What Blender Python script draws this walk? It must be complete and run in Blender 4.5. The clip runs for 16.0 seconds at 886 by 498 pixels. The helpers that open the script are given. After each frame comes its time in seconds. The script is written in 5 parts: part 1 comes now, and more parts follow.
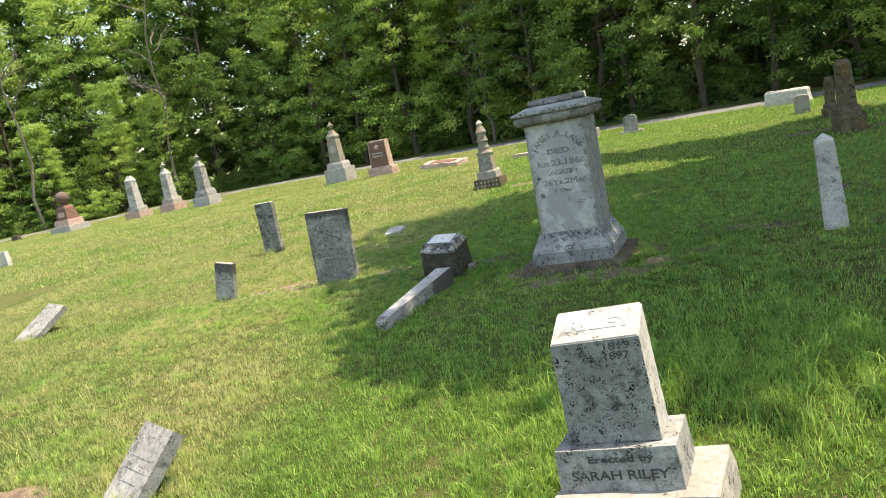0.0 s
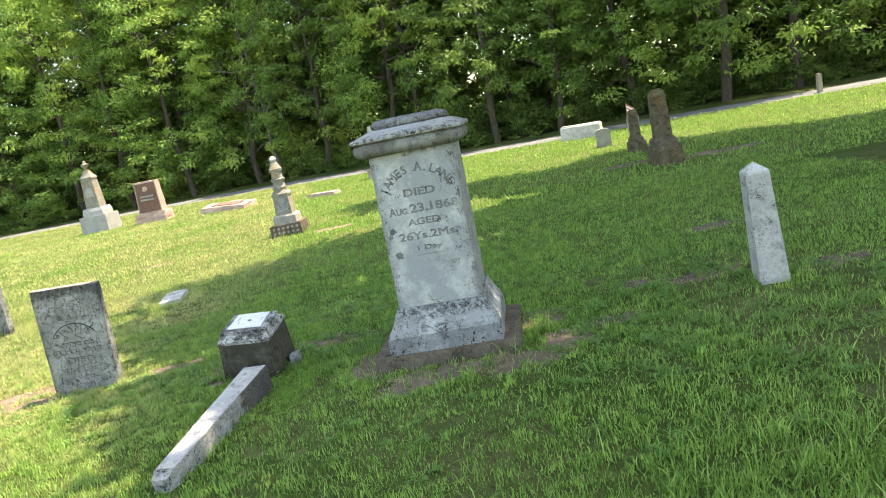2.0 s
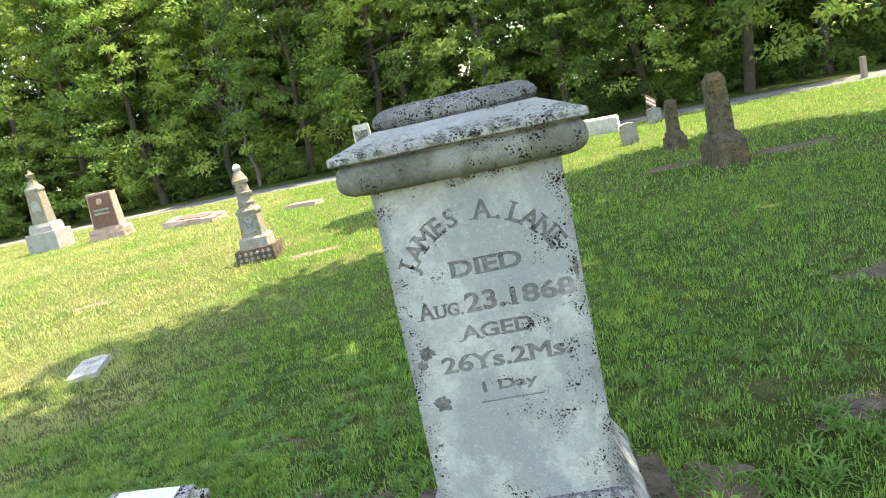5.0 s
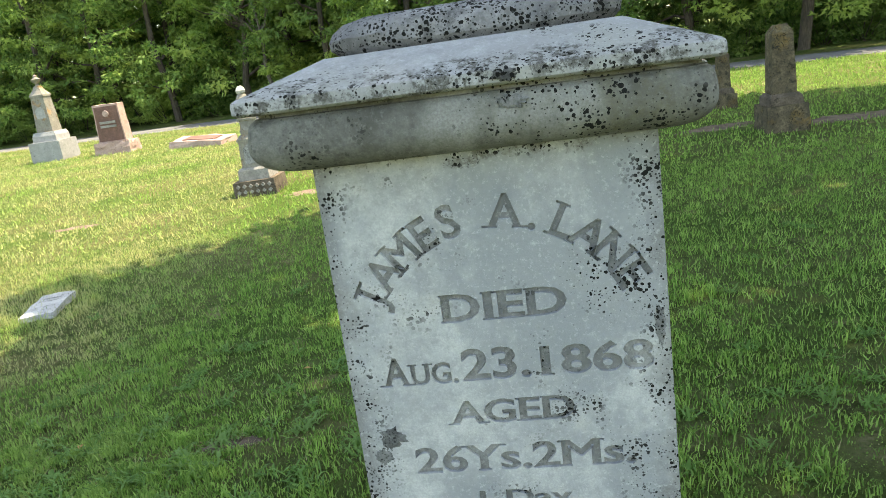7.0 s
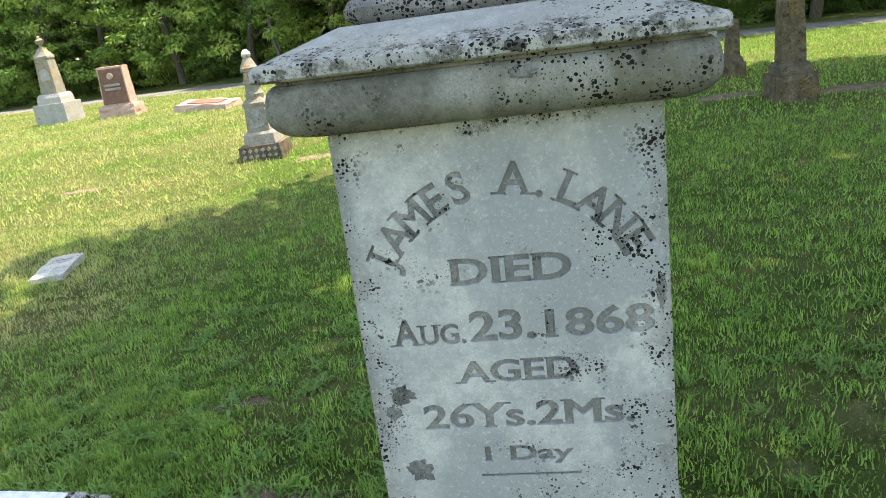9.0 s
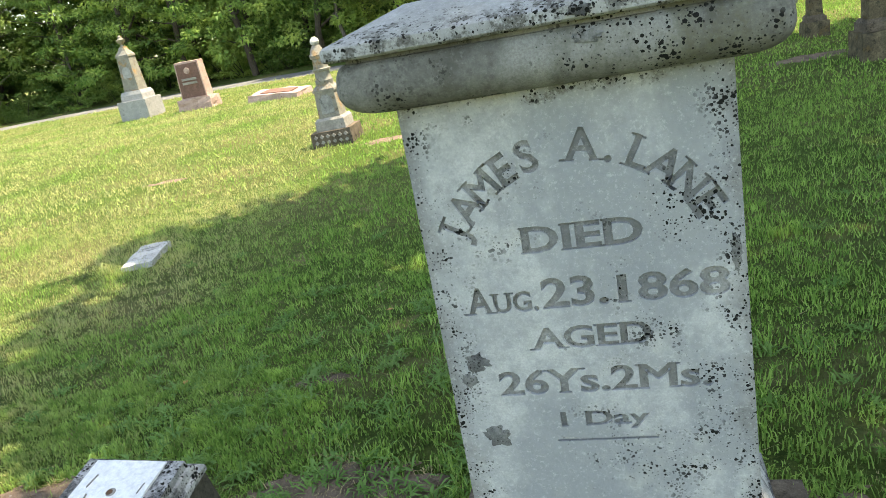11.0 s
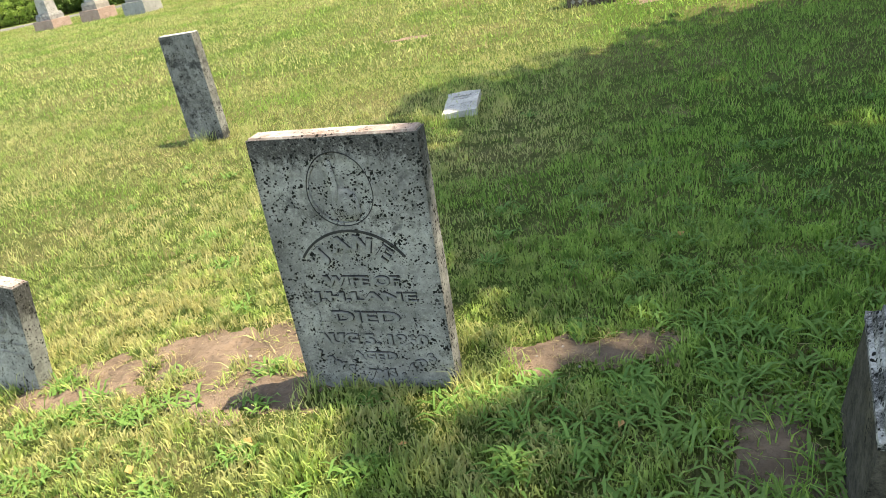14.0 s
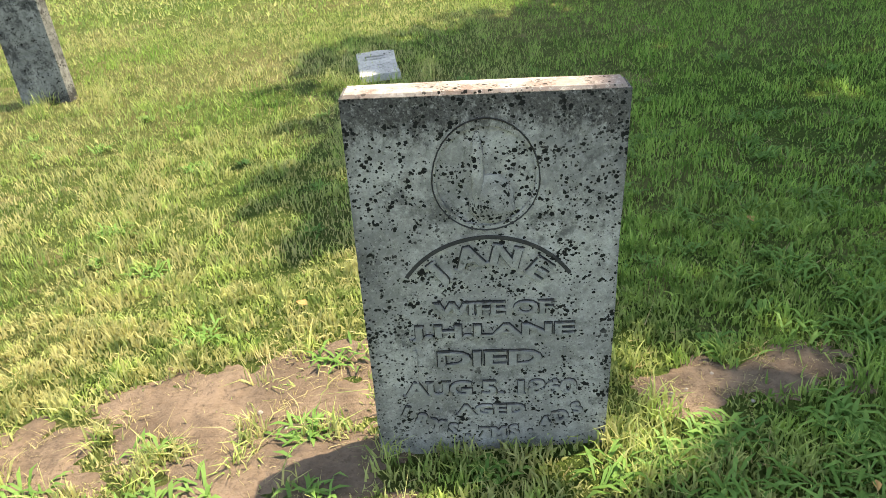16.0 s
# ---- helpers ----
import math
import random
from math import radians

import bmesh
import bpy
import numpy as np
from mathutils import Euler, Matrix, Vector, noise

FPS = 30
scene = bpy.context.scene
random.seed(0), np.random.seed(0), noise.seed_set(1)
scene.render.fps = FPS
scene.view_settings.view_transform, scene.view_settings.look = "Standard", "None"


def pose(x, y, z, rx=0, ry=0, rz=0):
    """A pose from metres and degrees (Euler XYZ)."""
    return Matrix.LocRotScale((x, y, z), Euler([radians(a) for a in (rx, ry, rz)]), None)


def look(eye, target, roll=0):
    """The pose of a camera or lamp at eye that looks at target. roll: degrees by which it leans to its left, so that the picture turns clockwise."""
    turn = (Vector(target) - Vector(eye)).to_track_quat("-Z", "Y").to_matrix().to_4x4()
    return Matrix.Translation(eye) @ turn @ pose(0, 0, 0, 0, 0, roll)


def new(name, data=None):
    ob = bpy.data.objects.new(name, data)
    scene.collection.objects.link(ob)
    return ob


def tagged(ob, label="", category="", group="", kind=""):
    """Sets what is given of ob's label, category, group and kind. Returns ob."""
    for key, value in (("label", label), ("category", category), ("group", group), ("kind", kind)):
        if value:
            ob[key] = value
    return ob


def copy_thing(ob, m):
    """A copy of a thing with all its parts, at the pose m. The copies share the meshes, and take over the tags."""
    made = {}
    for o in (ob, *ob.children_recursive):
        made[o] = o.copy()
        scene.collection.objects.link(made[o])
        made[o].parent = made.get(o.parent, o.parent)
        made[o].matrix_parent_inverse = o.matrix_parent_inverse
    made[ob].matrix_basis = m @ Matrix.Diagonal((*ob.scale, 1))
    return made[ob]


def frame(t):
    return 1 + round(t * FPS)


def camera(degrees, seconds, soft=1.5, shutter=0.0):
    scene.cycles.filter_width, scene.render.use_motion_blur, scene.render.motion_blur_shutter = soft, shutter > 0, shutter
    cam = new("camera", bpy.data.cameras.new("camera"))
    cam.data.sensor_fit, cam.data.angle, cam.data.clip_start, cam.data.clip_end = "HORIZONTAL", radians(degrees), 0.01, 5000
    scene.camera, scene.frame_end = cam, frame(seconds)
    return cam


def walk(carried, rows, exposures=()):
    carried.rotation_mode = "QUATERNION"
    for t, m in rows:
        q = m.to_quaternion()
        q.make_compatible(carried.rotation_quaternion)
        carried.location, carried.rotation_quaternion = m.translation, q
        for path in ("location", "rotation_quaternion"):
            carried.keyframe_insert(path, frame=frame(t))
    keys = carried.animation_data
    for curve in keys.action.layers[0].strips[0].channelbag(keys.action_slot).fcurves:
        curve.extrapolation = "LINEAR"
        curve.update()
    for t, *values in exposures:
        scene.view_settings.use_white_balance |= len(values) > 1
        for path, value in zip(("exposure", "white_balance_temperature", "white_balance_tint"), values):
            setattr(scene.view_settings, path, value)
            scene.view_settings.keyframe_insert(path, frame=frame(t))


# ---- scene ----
cam = camera(62.5, 16.0, soft=0.6)
PATH = [
    (0, (0.827, -0.081, 1.697), (0.398, 1.841, 1.348), -11.4),
    (0.5, (0.584, 0.383, 1.719), (0.263, 2.326, 1.372), -12.7),
    (1, (0.398, 0.921, 1.645), (0.177, 2.863, 1.222), -12.4),
    (1.5, (0.274, 1.485, 1.678), (0.307, 3.449, 1.301), -11.7),
    (2, (0.248, 2.042, 1.656), (0.407, 4.003, 1.293), -11.3),
    (2.5, (0.184, 2.622, 1.644), (0.465, 4.567, 1.272), -10.8),
    (3, (0.161, 3.119, 1.659), (0.476, 5.06, 1.291), -10.3),
    (3.5, (0.064, 3.524, 1.693), (0.346, 5.475, 1.355), -11.1),
    (4, (0.056, 3.891, 1.713), (0.294, 5.849, 1.386), -12.5),
    (4.2, (0.123, 4.063, 1.695), (0.347, 6.021, 1.356), -13.2),
    (6.3, (0.296, 5.41, 1.628), (0.44, 7.354, 1.183), -9.0),
    (6.5, (0.32, 5.484, 1.619), (0.462, 7.423, 1.148), -8.6),
    (7, (0.394, 5.578, 1.616), (0.511, 7.503, 1.085), -8.0),
    (7.5, (0.408, 5.596, 1.605), (0.505, 7.508, 1.027), -7.5),
    (8, (0.379, 5.587, 1.605), (0.472, 7.489, 0.995), -7.1),
    (8.2, (0.364, 5.575, 1.613), (0.458, 7.474, 0.992), -7.2),
    (10.3, (0.417, 5.506, 1.63), (0.454, 7.414, 1.03), -9.4),
    (10.5, (0.415, 5.503, 1.624), (0.415, 7.41, 1.019), -9.5),
    (11, (0.38, 5.508, 1.616), (0.27, 7.401, 0.981), -11.2),
    (11.5, (0.124, 5.485, 1.621), (-0.135, 7.359, 0.971), -12.9),
    (12, (-0.187, 5.523, 1.628), (-0.637, 7.346, 0.94), -13.3),
    (12.5, (-0.524, 5.637, 1.557), (-1.165, 7.389, 0.836), -13.9),
    (13, (-0.877, 5.601, 1.573), (-1.413, 7.372, 0.812), -13.1),
    (13.5, (-1.141, 5.688, 1.512), (-1.628, 7.454, 0.71), -12.0),
    (14, (-1.496, 5.961, 1.427), (-1.933, 7.723, 0.588), -11.0),
    (14.5, (-1.891, 6.086, 1.409), (-2.215, 7.847, 0.519), -9.1),
    (15, (-2.059, 6.318, 1.373), (-2.248, 8.072, 0.431), -8.1),
    (15.5, (-2.226, 6.504, 1.332), (-2.268, 8.254, 0.366), -6.6),
    (16, (-2.366, 6.571, 1.31), (-2.296, 8.316, 0.335), -5.4),
]
EXPOSURE = ((0, 1.6), (1.0, 1.75), (1.5, 1.85), (2.0, 2.25), (2.5, 2.38), (3.5, 2.56), (4.2, 2.56), (6.5, 2.2), (8, 2.18), (11, 2.13), (11.6, 2.15), (12.0, 2.13), (12.6, 1.78), (16, 1.81))
walk(cam, [(t, look(eye, target, roll)) for t, eye, target, roll in PATH], [(t, stops + 0.05, 8500, 7) for t, stops in EXPOSURE])

# world, sun and exposure: clear summer noon, sun high on the side of the shade trees
SUN = Vector((0.345, 0.10, 0.93)).normalized()
world = bpy.data.worlds.new("sky")
scene.world = world
world.use_nodes = True
wn = world.node_tree.nodes
sky = wn.new("ShaderNodeTexSky")
sky.sky_type, sky.sun_disc = "NISHITA", False
sky.sun_elevation, sky.sun_rotation = math.asin(SUN.z), math.atan2(SUN.x, SUN.y)
wn["Background"].inputs[1].default_value = 0.15
world.node_tree.links.new(sky.outputs[0], wn["Background"].inputs[0])
sun = new("sun", bpy.data.lights.new("sun", "SUN"))
sun.data.energy, sun.data.angle, sun.data.color = 3.45, radians(0.55), (1.0, 0.94, 0.87)
sun.matrix_world = look((30, 10, 80), (30 - SUN.x, 10 - SUN.y, 80 - SUN.z))

rng = np.random.default_rng(7)

# ---------------------------------------------------------------- materials


class Mat:
    """A node material with a small vocabulary for weathered surfaces."""

    def __init__(self, name):
        self.m = bpy.data.materials.new(name)
        self.m.use_nodes = True
        self.t = self.m.node_tree
        self.n, self.l = self.t.nodes, self.t.links
        self.b = self.n["Principled BSDF"]
        self.out = self.n["Material Output"]
        self.co = self.n.new("ShaderNodeTexCoord")

    def noise(self, scale, detail=5.0, rough=0.6, stretch=None, world_space=False):
        tex = self.n.new("ShaderNodeTexNoise")
        tex.inputs["Scale"].default_value, tex.inputs["Detail"].default_value = scale, detail
        tex.inputs["Roughness"].default_value = rough
        src = self.n.new("ShaderNodeNewGeometry").outputs["Position"] if world_space else self.co.outputs["Object"]
        if stretch:
            mp = self.n.new("ShaderNodeMapping")
            mp.inputs["Scale"].default_value = stretch
            self.l.new(src, mp.inputs["Vector"])
            src = mp.outputs[0]
        self.l.new(src, tex.inputs["Vector"])
        return tex.outputs["Fac"]

    def cells(self, scale, feature="F1"):
        tex = self.n.new("ShaderNodeTexVoronoi")
        tex.feature = feature
        tex.inputs["Scale"].default_value = scale
        self.l.new(self.co.outputs["Object"], tex.inputs["Vector"])
        return tex.outputs["Distance"]

    def ramp(self, fac, lo, hi, a=0.0, b=1.0):
        mr = self.n.new("ShaderNodeMapRange")
        mr.interpolation_type = "SMOOTHSTEP"
        for k, v in zip((1, 2, 3, 4), (lo, hi, a, b)):
            mr.inputs[k].default_value = v
        self.l.new(fac, mr.inputs[0])
        return mr.outputs[0]

    def math(self, op, a, b):
        nd = self.n.new("ShaderNodeMath")
        nd.operation = op
        for k, v in ((0, a), (1, b)):
            if isinstance(v, (int, float)):
                nd.inputs[k].default_value = v
            else:
                self.l.new(v, nd.inputs[k])
        return nd.outputs[0]

    def mix(self, fac, a, b):
        nd = self.n.new("ShaderNodeMix")
        nd.data_type = "RGBA"
        for k, v in ((0, fac), (6, a), (7, b)):
            if isinstance(v, tuple):
                nd.inputs[k].default_value = (*v, 1)
            elif isinstance(v, (int, float)):
                nd.inputs[k].default_value = v
            else:
                self.l.new(v, nd.inputs[k])
        return nd.outputs[2]

    def bump(self, height, strength, distance=0.01):
        nd = self.n.new("ShaderNodeBump")
        nd.inputs["Strength"].default_value, nd.inputs["Distance"].default_value = strength, distance
        self.l.new(height, nd.inputs["Height"])
        self.l.new(nd.outputs[0], self.b.inputs["Normal"])

    def finish(self, colour, rough=0.85):
        self.l.new(colour, self.b.inputs["Base Color"]) if not isinstance(colour, tuple) else None
        if isinstance(rough, (int, float)):
            self.b.inputs["Roughness"].default_value = rough
        else:
            self.l.new(rough, self.b.inputs["Roughness"])
        return self.m


def stone(name, light, dark, spots=0.5, spot_colour=(0.014, 0.014, 0.013), spot_scale=34, soot=0.4, soot_colour=(0.12, 0.12, 0.115),
          tint=None, bump=0.5, streak=True, crust=None, edge=None, mottle=0.8, belt=None, spot_min=0.0, smudge=None):
    """Weathered gravestone: mottled base, rain streaks, soot patches, round black lichen and a fine grain."""
    m = Mat(name)
    c = m.mix(m.ramp(m.noise(7, 6), 0.35, 0.68), light, dark)
    c = m.mix(m.ramp(m.noise(42, 8, 0.75), 0.40, 0.66, 0, mottle), c, tuple(v * 0.72 for v in dark))
    if streak:
        c = m.mix(m.ramp(m.noise(5, 4, 0.6, (3.2, 3.2, 0.5)), 0.5, 0.75, 0, 0.5), c, dark)
    if tint:
        c = m.mix(m.ramp(m.noise(4.5, 6, 0.65), 0.52, 0.66, 0, 0.8), c, tint)
    patch = m.ramp(m.noise(9, 10, 0.78), 0.62 - 0.2 * soot, 0.72 - 0.17 * soot)
    c = m.mix(m.math("MULTIPLY", patch, min(1.0, 0.4 + soot)), c, soot_colour)
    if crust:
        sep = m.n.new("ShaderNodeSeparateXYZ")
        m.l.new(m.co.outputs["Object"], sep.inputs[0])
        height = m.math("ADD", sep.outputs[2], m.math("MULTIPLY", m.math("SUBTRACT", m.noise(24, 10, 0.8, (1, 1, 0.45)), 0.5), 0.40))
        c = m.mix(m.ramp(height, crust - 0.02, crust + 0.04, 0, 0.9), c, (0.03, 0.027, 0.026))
    if smudge:
        c = m.mix(m.ramp(m.noise(4.6, 5, 0.6, (1, 1, 0.6)), 0.45, 0.57, 0, 0.75), c, smudge)
    where = m.ramp(m.noise(4.5, 4), 0.58 - 0.2 * spots, 0.66 - 0.12 * spots)
    # belt: a darker, more spotted band round one height (z, half width)
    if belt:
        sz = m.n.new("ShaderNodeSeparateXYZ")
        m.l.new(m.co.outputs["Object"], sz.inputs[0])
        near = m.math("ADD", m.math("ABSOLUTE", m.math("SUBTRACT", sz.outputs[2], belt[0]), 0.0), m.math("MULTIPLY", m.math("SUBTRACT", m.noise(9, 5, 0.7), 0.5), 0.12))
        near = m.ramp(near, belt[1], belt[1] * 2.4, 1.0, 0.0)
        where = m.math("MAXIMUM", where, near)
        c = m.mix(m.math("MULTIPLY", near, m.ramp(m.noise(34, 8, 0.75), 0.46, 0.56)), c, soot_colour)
    if edge:
        sx = m.n.new("ShaderNodeSeparateXYZ")
        m.l.new(m.co.outputs["Object"], sx.inputs[0])
        out = m.math("ADD", m.math("ABSOLUTE", sx.outputs[0], 0.0), m.math("MULTIPLY", m.math("SUBTRACT", m.noise(8, 6, 0.7), 0.5), 0.16))
        where = m.math("MAXIMUM", where, m.ramp(out, edge - 0.06, edge - 0.01))
        c = m.mix(m.ramp(out, edge - 0.035, edge + 0.02, 0, 0.75), c, soot_colour)
    grain = m.noise(260, 3, 0.7)
    c = m.mix(m.ramp(grain, 0.35, 0.65, 0.0, 0.4), c, tuple(v * 0.85 for v in dark))
    c = m.mix(m.ramp(m.noise(110, 6, 0.8), 0.52, 0.66, 0.0, 0.4), c, tuple(min(1.0, v * 1.15) for v in light))
    size = m.ramp(m.noise(24, 3), 0.32, 0.72, spot_min, 0.44)
    ragged = m.math("MULTIPLY", m.math("SUBTRACT", m.noise(190, 2), 0.5), 0.5)
    dots = m.math("LESS_THAN", m.math("ADD", m.cells(spot_scale * 2.1), ragged), size)
    small = m.math("LESS_THAN", m.math("ADD", m.cells(spot_scale * 3.6), ragged), m.math("MULTIPLY", size, 0.85))
    c = m.mix(m.math("MULTIPLY", m.math("MAXIMUM", dots, m.math("MULTIPLY", small, 0.85)), where), c, spot_colour)
    m.bump(m.math("ADD", m.math("MULTIPLY", grain, 0.25), m.math("ADD", m.noise(38, 6, 0.7), m.math("MULTIPLY", patch, -0.3))), bump, 0.006)
    m.b.inputs["Specular IOR Level"].default_value = 0.06
    return m.finish(c, m.ramp(m.noise(30, 3), 0.3, 0.7, 0.78, 0.97))


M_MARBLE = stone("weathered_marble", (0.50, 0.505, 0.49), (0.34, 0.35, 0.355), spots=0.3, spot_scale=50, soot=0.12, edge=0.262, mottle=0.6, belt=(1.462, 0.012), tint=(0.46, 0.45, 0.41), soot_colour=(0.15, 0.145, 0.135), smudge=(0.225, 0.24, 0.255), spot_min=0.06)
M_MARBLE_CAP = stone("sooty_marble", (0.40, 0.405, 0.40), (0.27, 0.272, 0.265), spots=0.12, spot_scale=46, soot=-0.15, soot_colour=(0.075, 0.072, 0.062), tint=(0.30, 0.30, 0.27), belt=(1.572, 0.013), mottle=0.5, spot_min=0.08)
# olive algae tone, darkened further to hold the shade under the cap
M_ROLL = stone("algae_and_shade_marble", (0.21, 0.208, 0.192), (0.115, 0.113, 0.10), spots=0.6, spot_scale=46, soot=0.35, soot_colour=(0.06, 0.058, 0.046), tint=(0.13, 0.125, 0.08), smudge=(0.29, 0.29, 0.27), spot_min=0.07)
M_ROUGH_TOP = stone("lichened_rough_marble", (0.30, 0.298, 0.295), (0.16, 0.158, 0.158), spots=2.6, spot_scale=52, soot=0.45, soot_colour=(0.06, 0.06, 0.06), bump=1.0, spot_min=0.16)
M_MARBLE_BASE = stone("stained_marble_base", (0.48, 0.485, 0.475), (0.30, 0.31, 0.32), spots=0.8, soot=0.7, soot_colour=(0.06, 0.06, 0.06), belt=(0.43, 0.035), smudge=(0.24, 0.245, 0.25), spot_min=0.06)
M_BASE_BLOCK = stone("grey_stained_marble", (0.36, 0.365, 0.37), (0.19, 0.195, 0.20), spots=0.9, soot=0.6, soot_colour=(0.07, 0.07, 0.072), smudge=(0.17, 0.175, 0.182), spot_min=0.06)
M_PLINTH = stone("dirty_sandstone", (0.19, 0.155, 0.12), (0.10, 0.082, 0.065), spots=0.3, soot=0.5, soot_colour=(0.05, 0.043, 0.036), bump=0.9)
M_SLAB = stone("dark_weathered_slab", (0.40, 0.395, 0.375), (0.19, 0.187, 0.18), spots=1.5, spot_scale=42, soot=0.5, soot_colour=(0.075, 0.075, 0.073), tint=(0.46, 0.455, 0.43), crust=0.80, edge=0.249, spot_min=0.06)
M_RAISED = stone("raised_worn_lettering", (0.33, 0.33, 0.315), (0.20, 0.20, 0.195), spots=0.6, spot_scale=40, soot=0.2, soot_colour=(0.10, 0.10, 0.10))
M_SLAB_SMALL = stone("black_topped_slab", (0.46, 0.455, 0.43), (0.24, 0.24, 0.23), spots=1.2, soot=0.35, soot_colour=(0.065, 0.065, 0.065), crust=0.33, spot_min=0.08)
M_LICHEN = stone("black_lichen_crust", (0.26, 0.262, 0.255), (0.13, 0.132, 0.13), spots=1.2, spot_scale=60, soot=0.5, soot_colour=(0.05, 0.05, 0.05), bump=1.0, spot_min=0.12)
M_SLAB_BLACK = stone("black_stained_slab", (0.34, 0.34, 0.325), (0.16, 0.16, 0.155), spots=1.4, soot=0.7, soot_colour=(0.04, 0.04, 0.04))
M_TOPEDGE = stone("pale_blotched_edge", (0.62, 0.60, 0.57), (0.30, 0.255, 0.23), spots=1.0, soot=0.6, soot_colour=(0.12, 0.09, 0.08), smudge=(0.20, 0.145, 0.125))
M_WHITE = stone("white_marble", (0.60, 0.59, 0.56), (0.40, 0.395, 0.38), spots=0.5, soot=0.3, soot_colour=(0.22, 0.215, 0.20), bump=0.4)
M_WHITE_PANEL = stone("fresh_break_marble", (0.76, 0.76, 0.75), (0.68, 0.69, 0.69), spots=-0.2, soot=-0.5, bump=0.2, streak=False)
M_WHITE_LICHEN = stone("white_marble_grey_lichen", (0.50, 0.485, 0.47), (0.34, 0.33, 0.32), spots=0.55, spot_scale=46, soot=0.5, soot_colour=(0.15, 0.15, 0.145))
M_GREYWHITE = stone("grey_white_marble", (0.38, 0.38, 0.37), (0.22, 0.222, 0.22), spots=1.1, spot_scale=44, soot=0.6, soot_colour=(0.10, 0.10, 0.10))
M_BLOTCH = stone("black_white_blotched_marble", (0.56, 0.55, 0.53), (0.32, 0.32, 0.32), spots=1.8, spot_scale=34, soot=0.98, soot_colour=(0.025, 0.025, 0.025), spot_min=0.1)
M_SOOTBLACK = stone("soot_blackened_marble", (0.12, 0.11, 0.09), (0.05, 0.046, 0.038), spots=0.5, soot=0.5, soot_colour=(0.03, 0.03, 0.026), tint=(0.19, 0.165, 0.11), bump=0.8)
M_GREEN_SLATE = stone("green_grey_stained_marble", (0.31, 0.32, 0.31), (0.17, 0.178, 0.172), spots=1.4, spot_scale=46, soot=0.6, soot_colour=(0.05, 0.05, 0.05), tint=(0.36, 0.385, 0.37))
M_BUFF = stone("buff_limestone", (0.38, 0.36, 0.33), (0.24, 0.228, 0.21), spots=0.4, soot=0.3, soot_colour=(0.16, 0.15, 0.14))
M_GRANITE = stone("grey_granite", (0.40, 0.40, 0.39), (0.28, 0.28, 0.28), spots=0.1, soot=0.0)
M_RED = stone("red_brown_granite", (0.23, 0.135, 0.11), (0.15, 0.09, 0.075), spots=0.0, soot=0.1, soot_colour=(0.10, 0.065, 0.055))
M_PINK = stone("pink_rock_faced_granite", (0.52, 0.39, 0.34), (0.36, 0.25, 0.22), spots=0.1, soot=0.2, soot_colour=(0.22, 0.15, 0.13), bump=1.0)
M_BROWN = stone("brown_mossy_sandstone", (0.22, 0.18, 0.115), (0.085, 0.072, 0.052), spots=0.5, soot=0.6, soot_colour=(0.045, 0.045, 0.035), tint=(0.26, 0.16, 0.035), bump=0.9)
M_BALL = stone("brown_grey_granite", (0.17, 0.13, 0.115), (0.11, 0.085, 0.075), spots=0.0, soot=0.1, soot_colour=(0.08, 0.06, 0.055))
M_WHITE_CARVED = stone("pale_carved_marble", (0.66, 0.65, 0.62), (0.52, 0.51, 0.49), spots=0.0, soot=0.0, bump=0.2)
M_ORANGE = stone("lichen_tinted_limestone", (0.33, 0.31, 0.265), (0.20, 0.19, 0.165), spots=0.5, soot=0.35, soot_colour=(0.10, 0.10, 0.09), tint=(0.42, 0.23, 0.08))
# darker than the face: shade inside the cut letters, put into the colour
M_LETTER = stone("shade_in_lettering", (0.36, 0.358, 0.345), (0.20, 0.198, 0.19), spots=0.6, spot_scale=40, soot=0.55, soot_colour=(0.11, 0.11, 0.105), smudge=(0.16, 0.165, 0.168))
# near-black tone for relief shade and grime round the carving
M_CARVED_SHADE = stone("shade_and_grime_in_carving", (0.06, 0.06, 0.058), (0.035, 0.035, 0.035), spots=0.3, soot=0.3, soot_colour=(0.03, 0.03, 0.03))
# dark tone in place of the shade that cut letters would hold
M_LETTER_DARK = stone("dark_shade_lettering", (0.10, 0.10, 0.10), (0.06, 0.06, 0.06), spots=0.2, soot=0.3, soot_colour=(0.03, 0.03, 0.03))


def soil_material():
    m = Mat("bare_soil")
    c = m.mix(m.ramp(m.noise(6, 8, 0.7, None, True), 0.35, 0.65), (0.22, 0.158, 0.113), (0.115, 0.08, 0.056))
    c = m.mix(m.ramp(m.noise(60, 5, 0.7, None, True), 0.5, 0.66, 0, 0.75), c, (0.085, 0.06, 0.04))
    m.bump(m.math("ADD", m.noise(25, 8, 0.75, None, True), m.math("MULTIPLY", m.noise(140, 4, 0.7, None, True), 0.5)), 0.8, 0.02)
    return m.finish(c, 0.95)


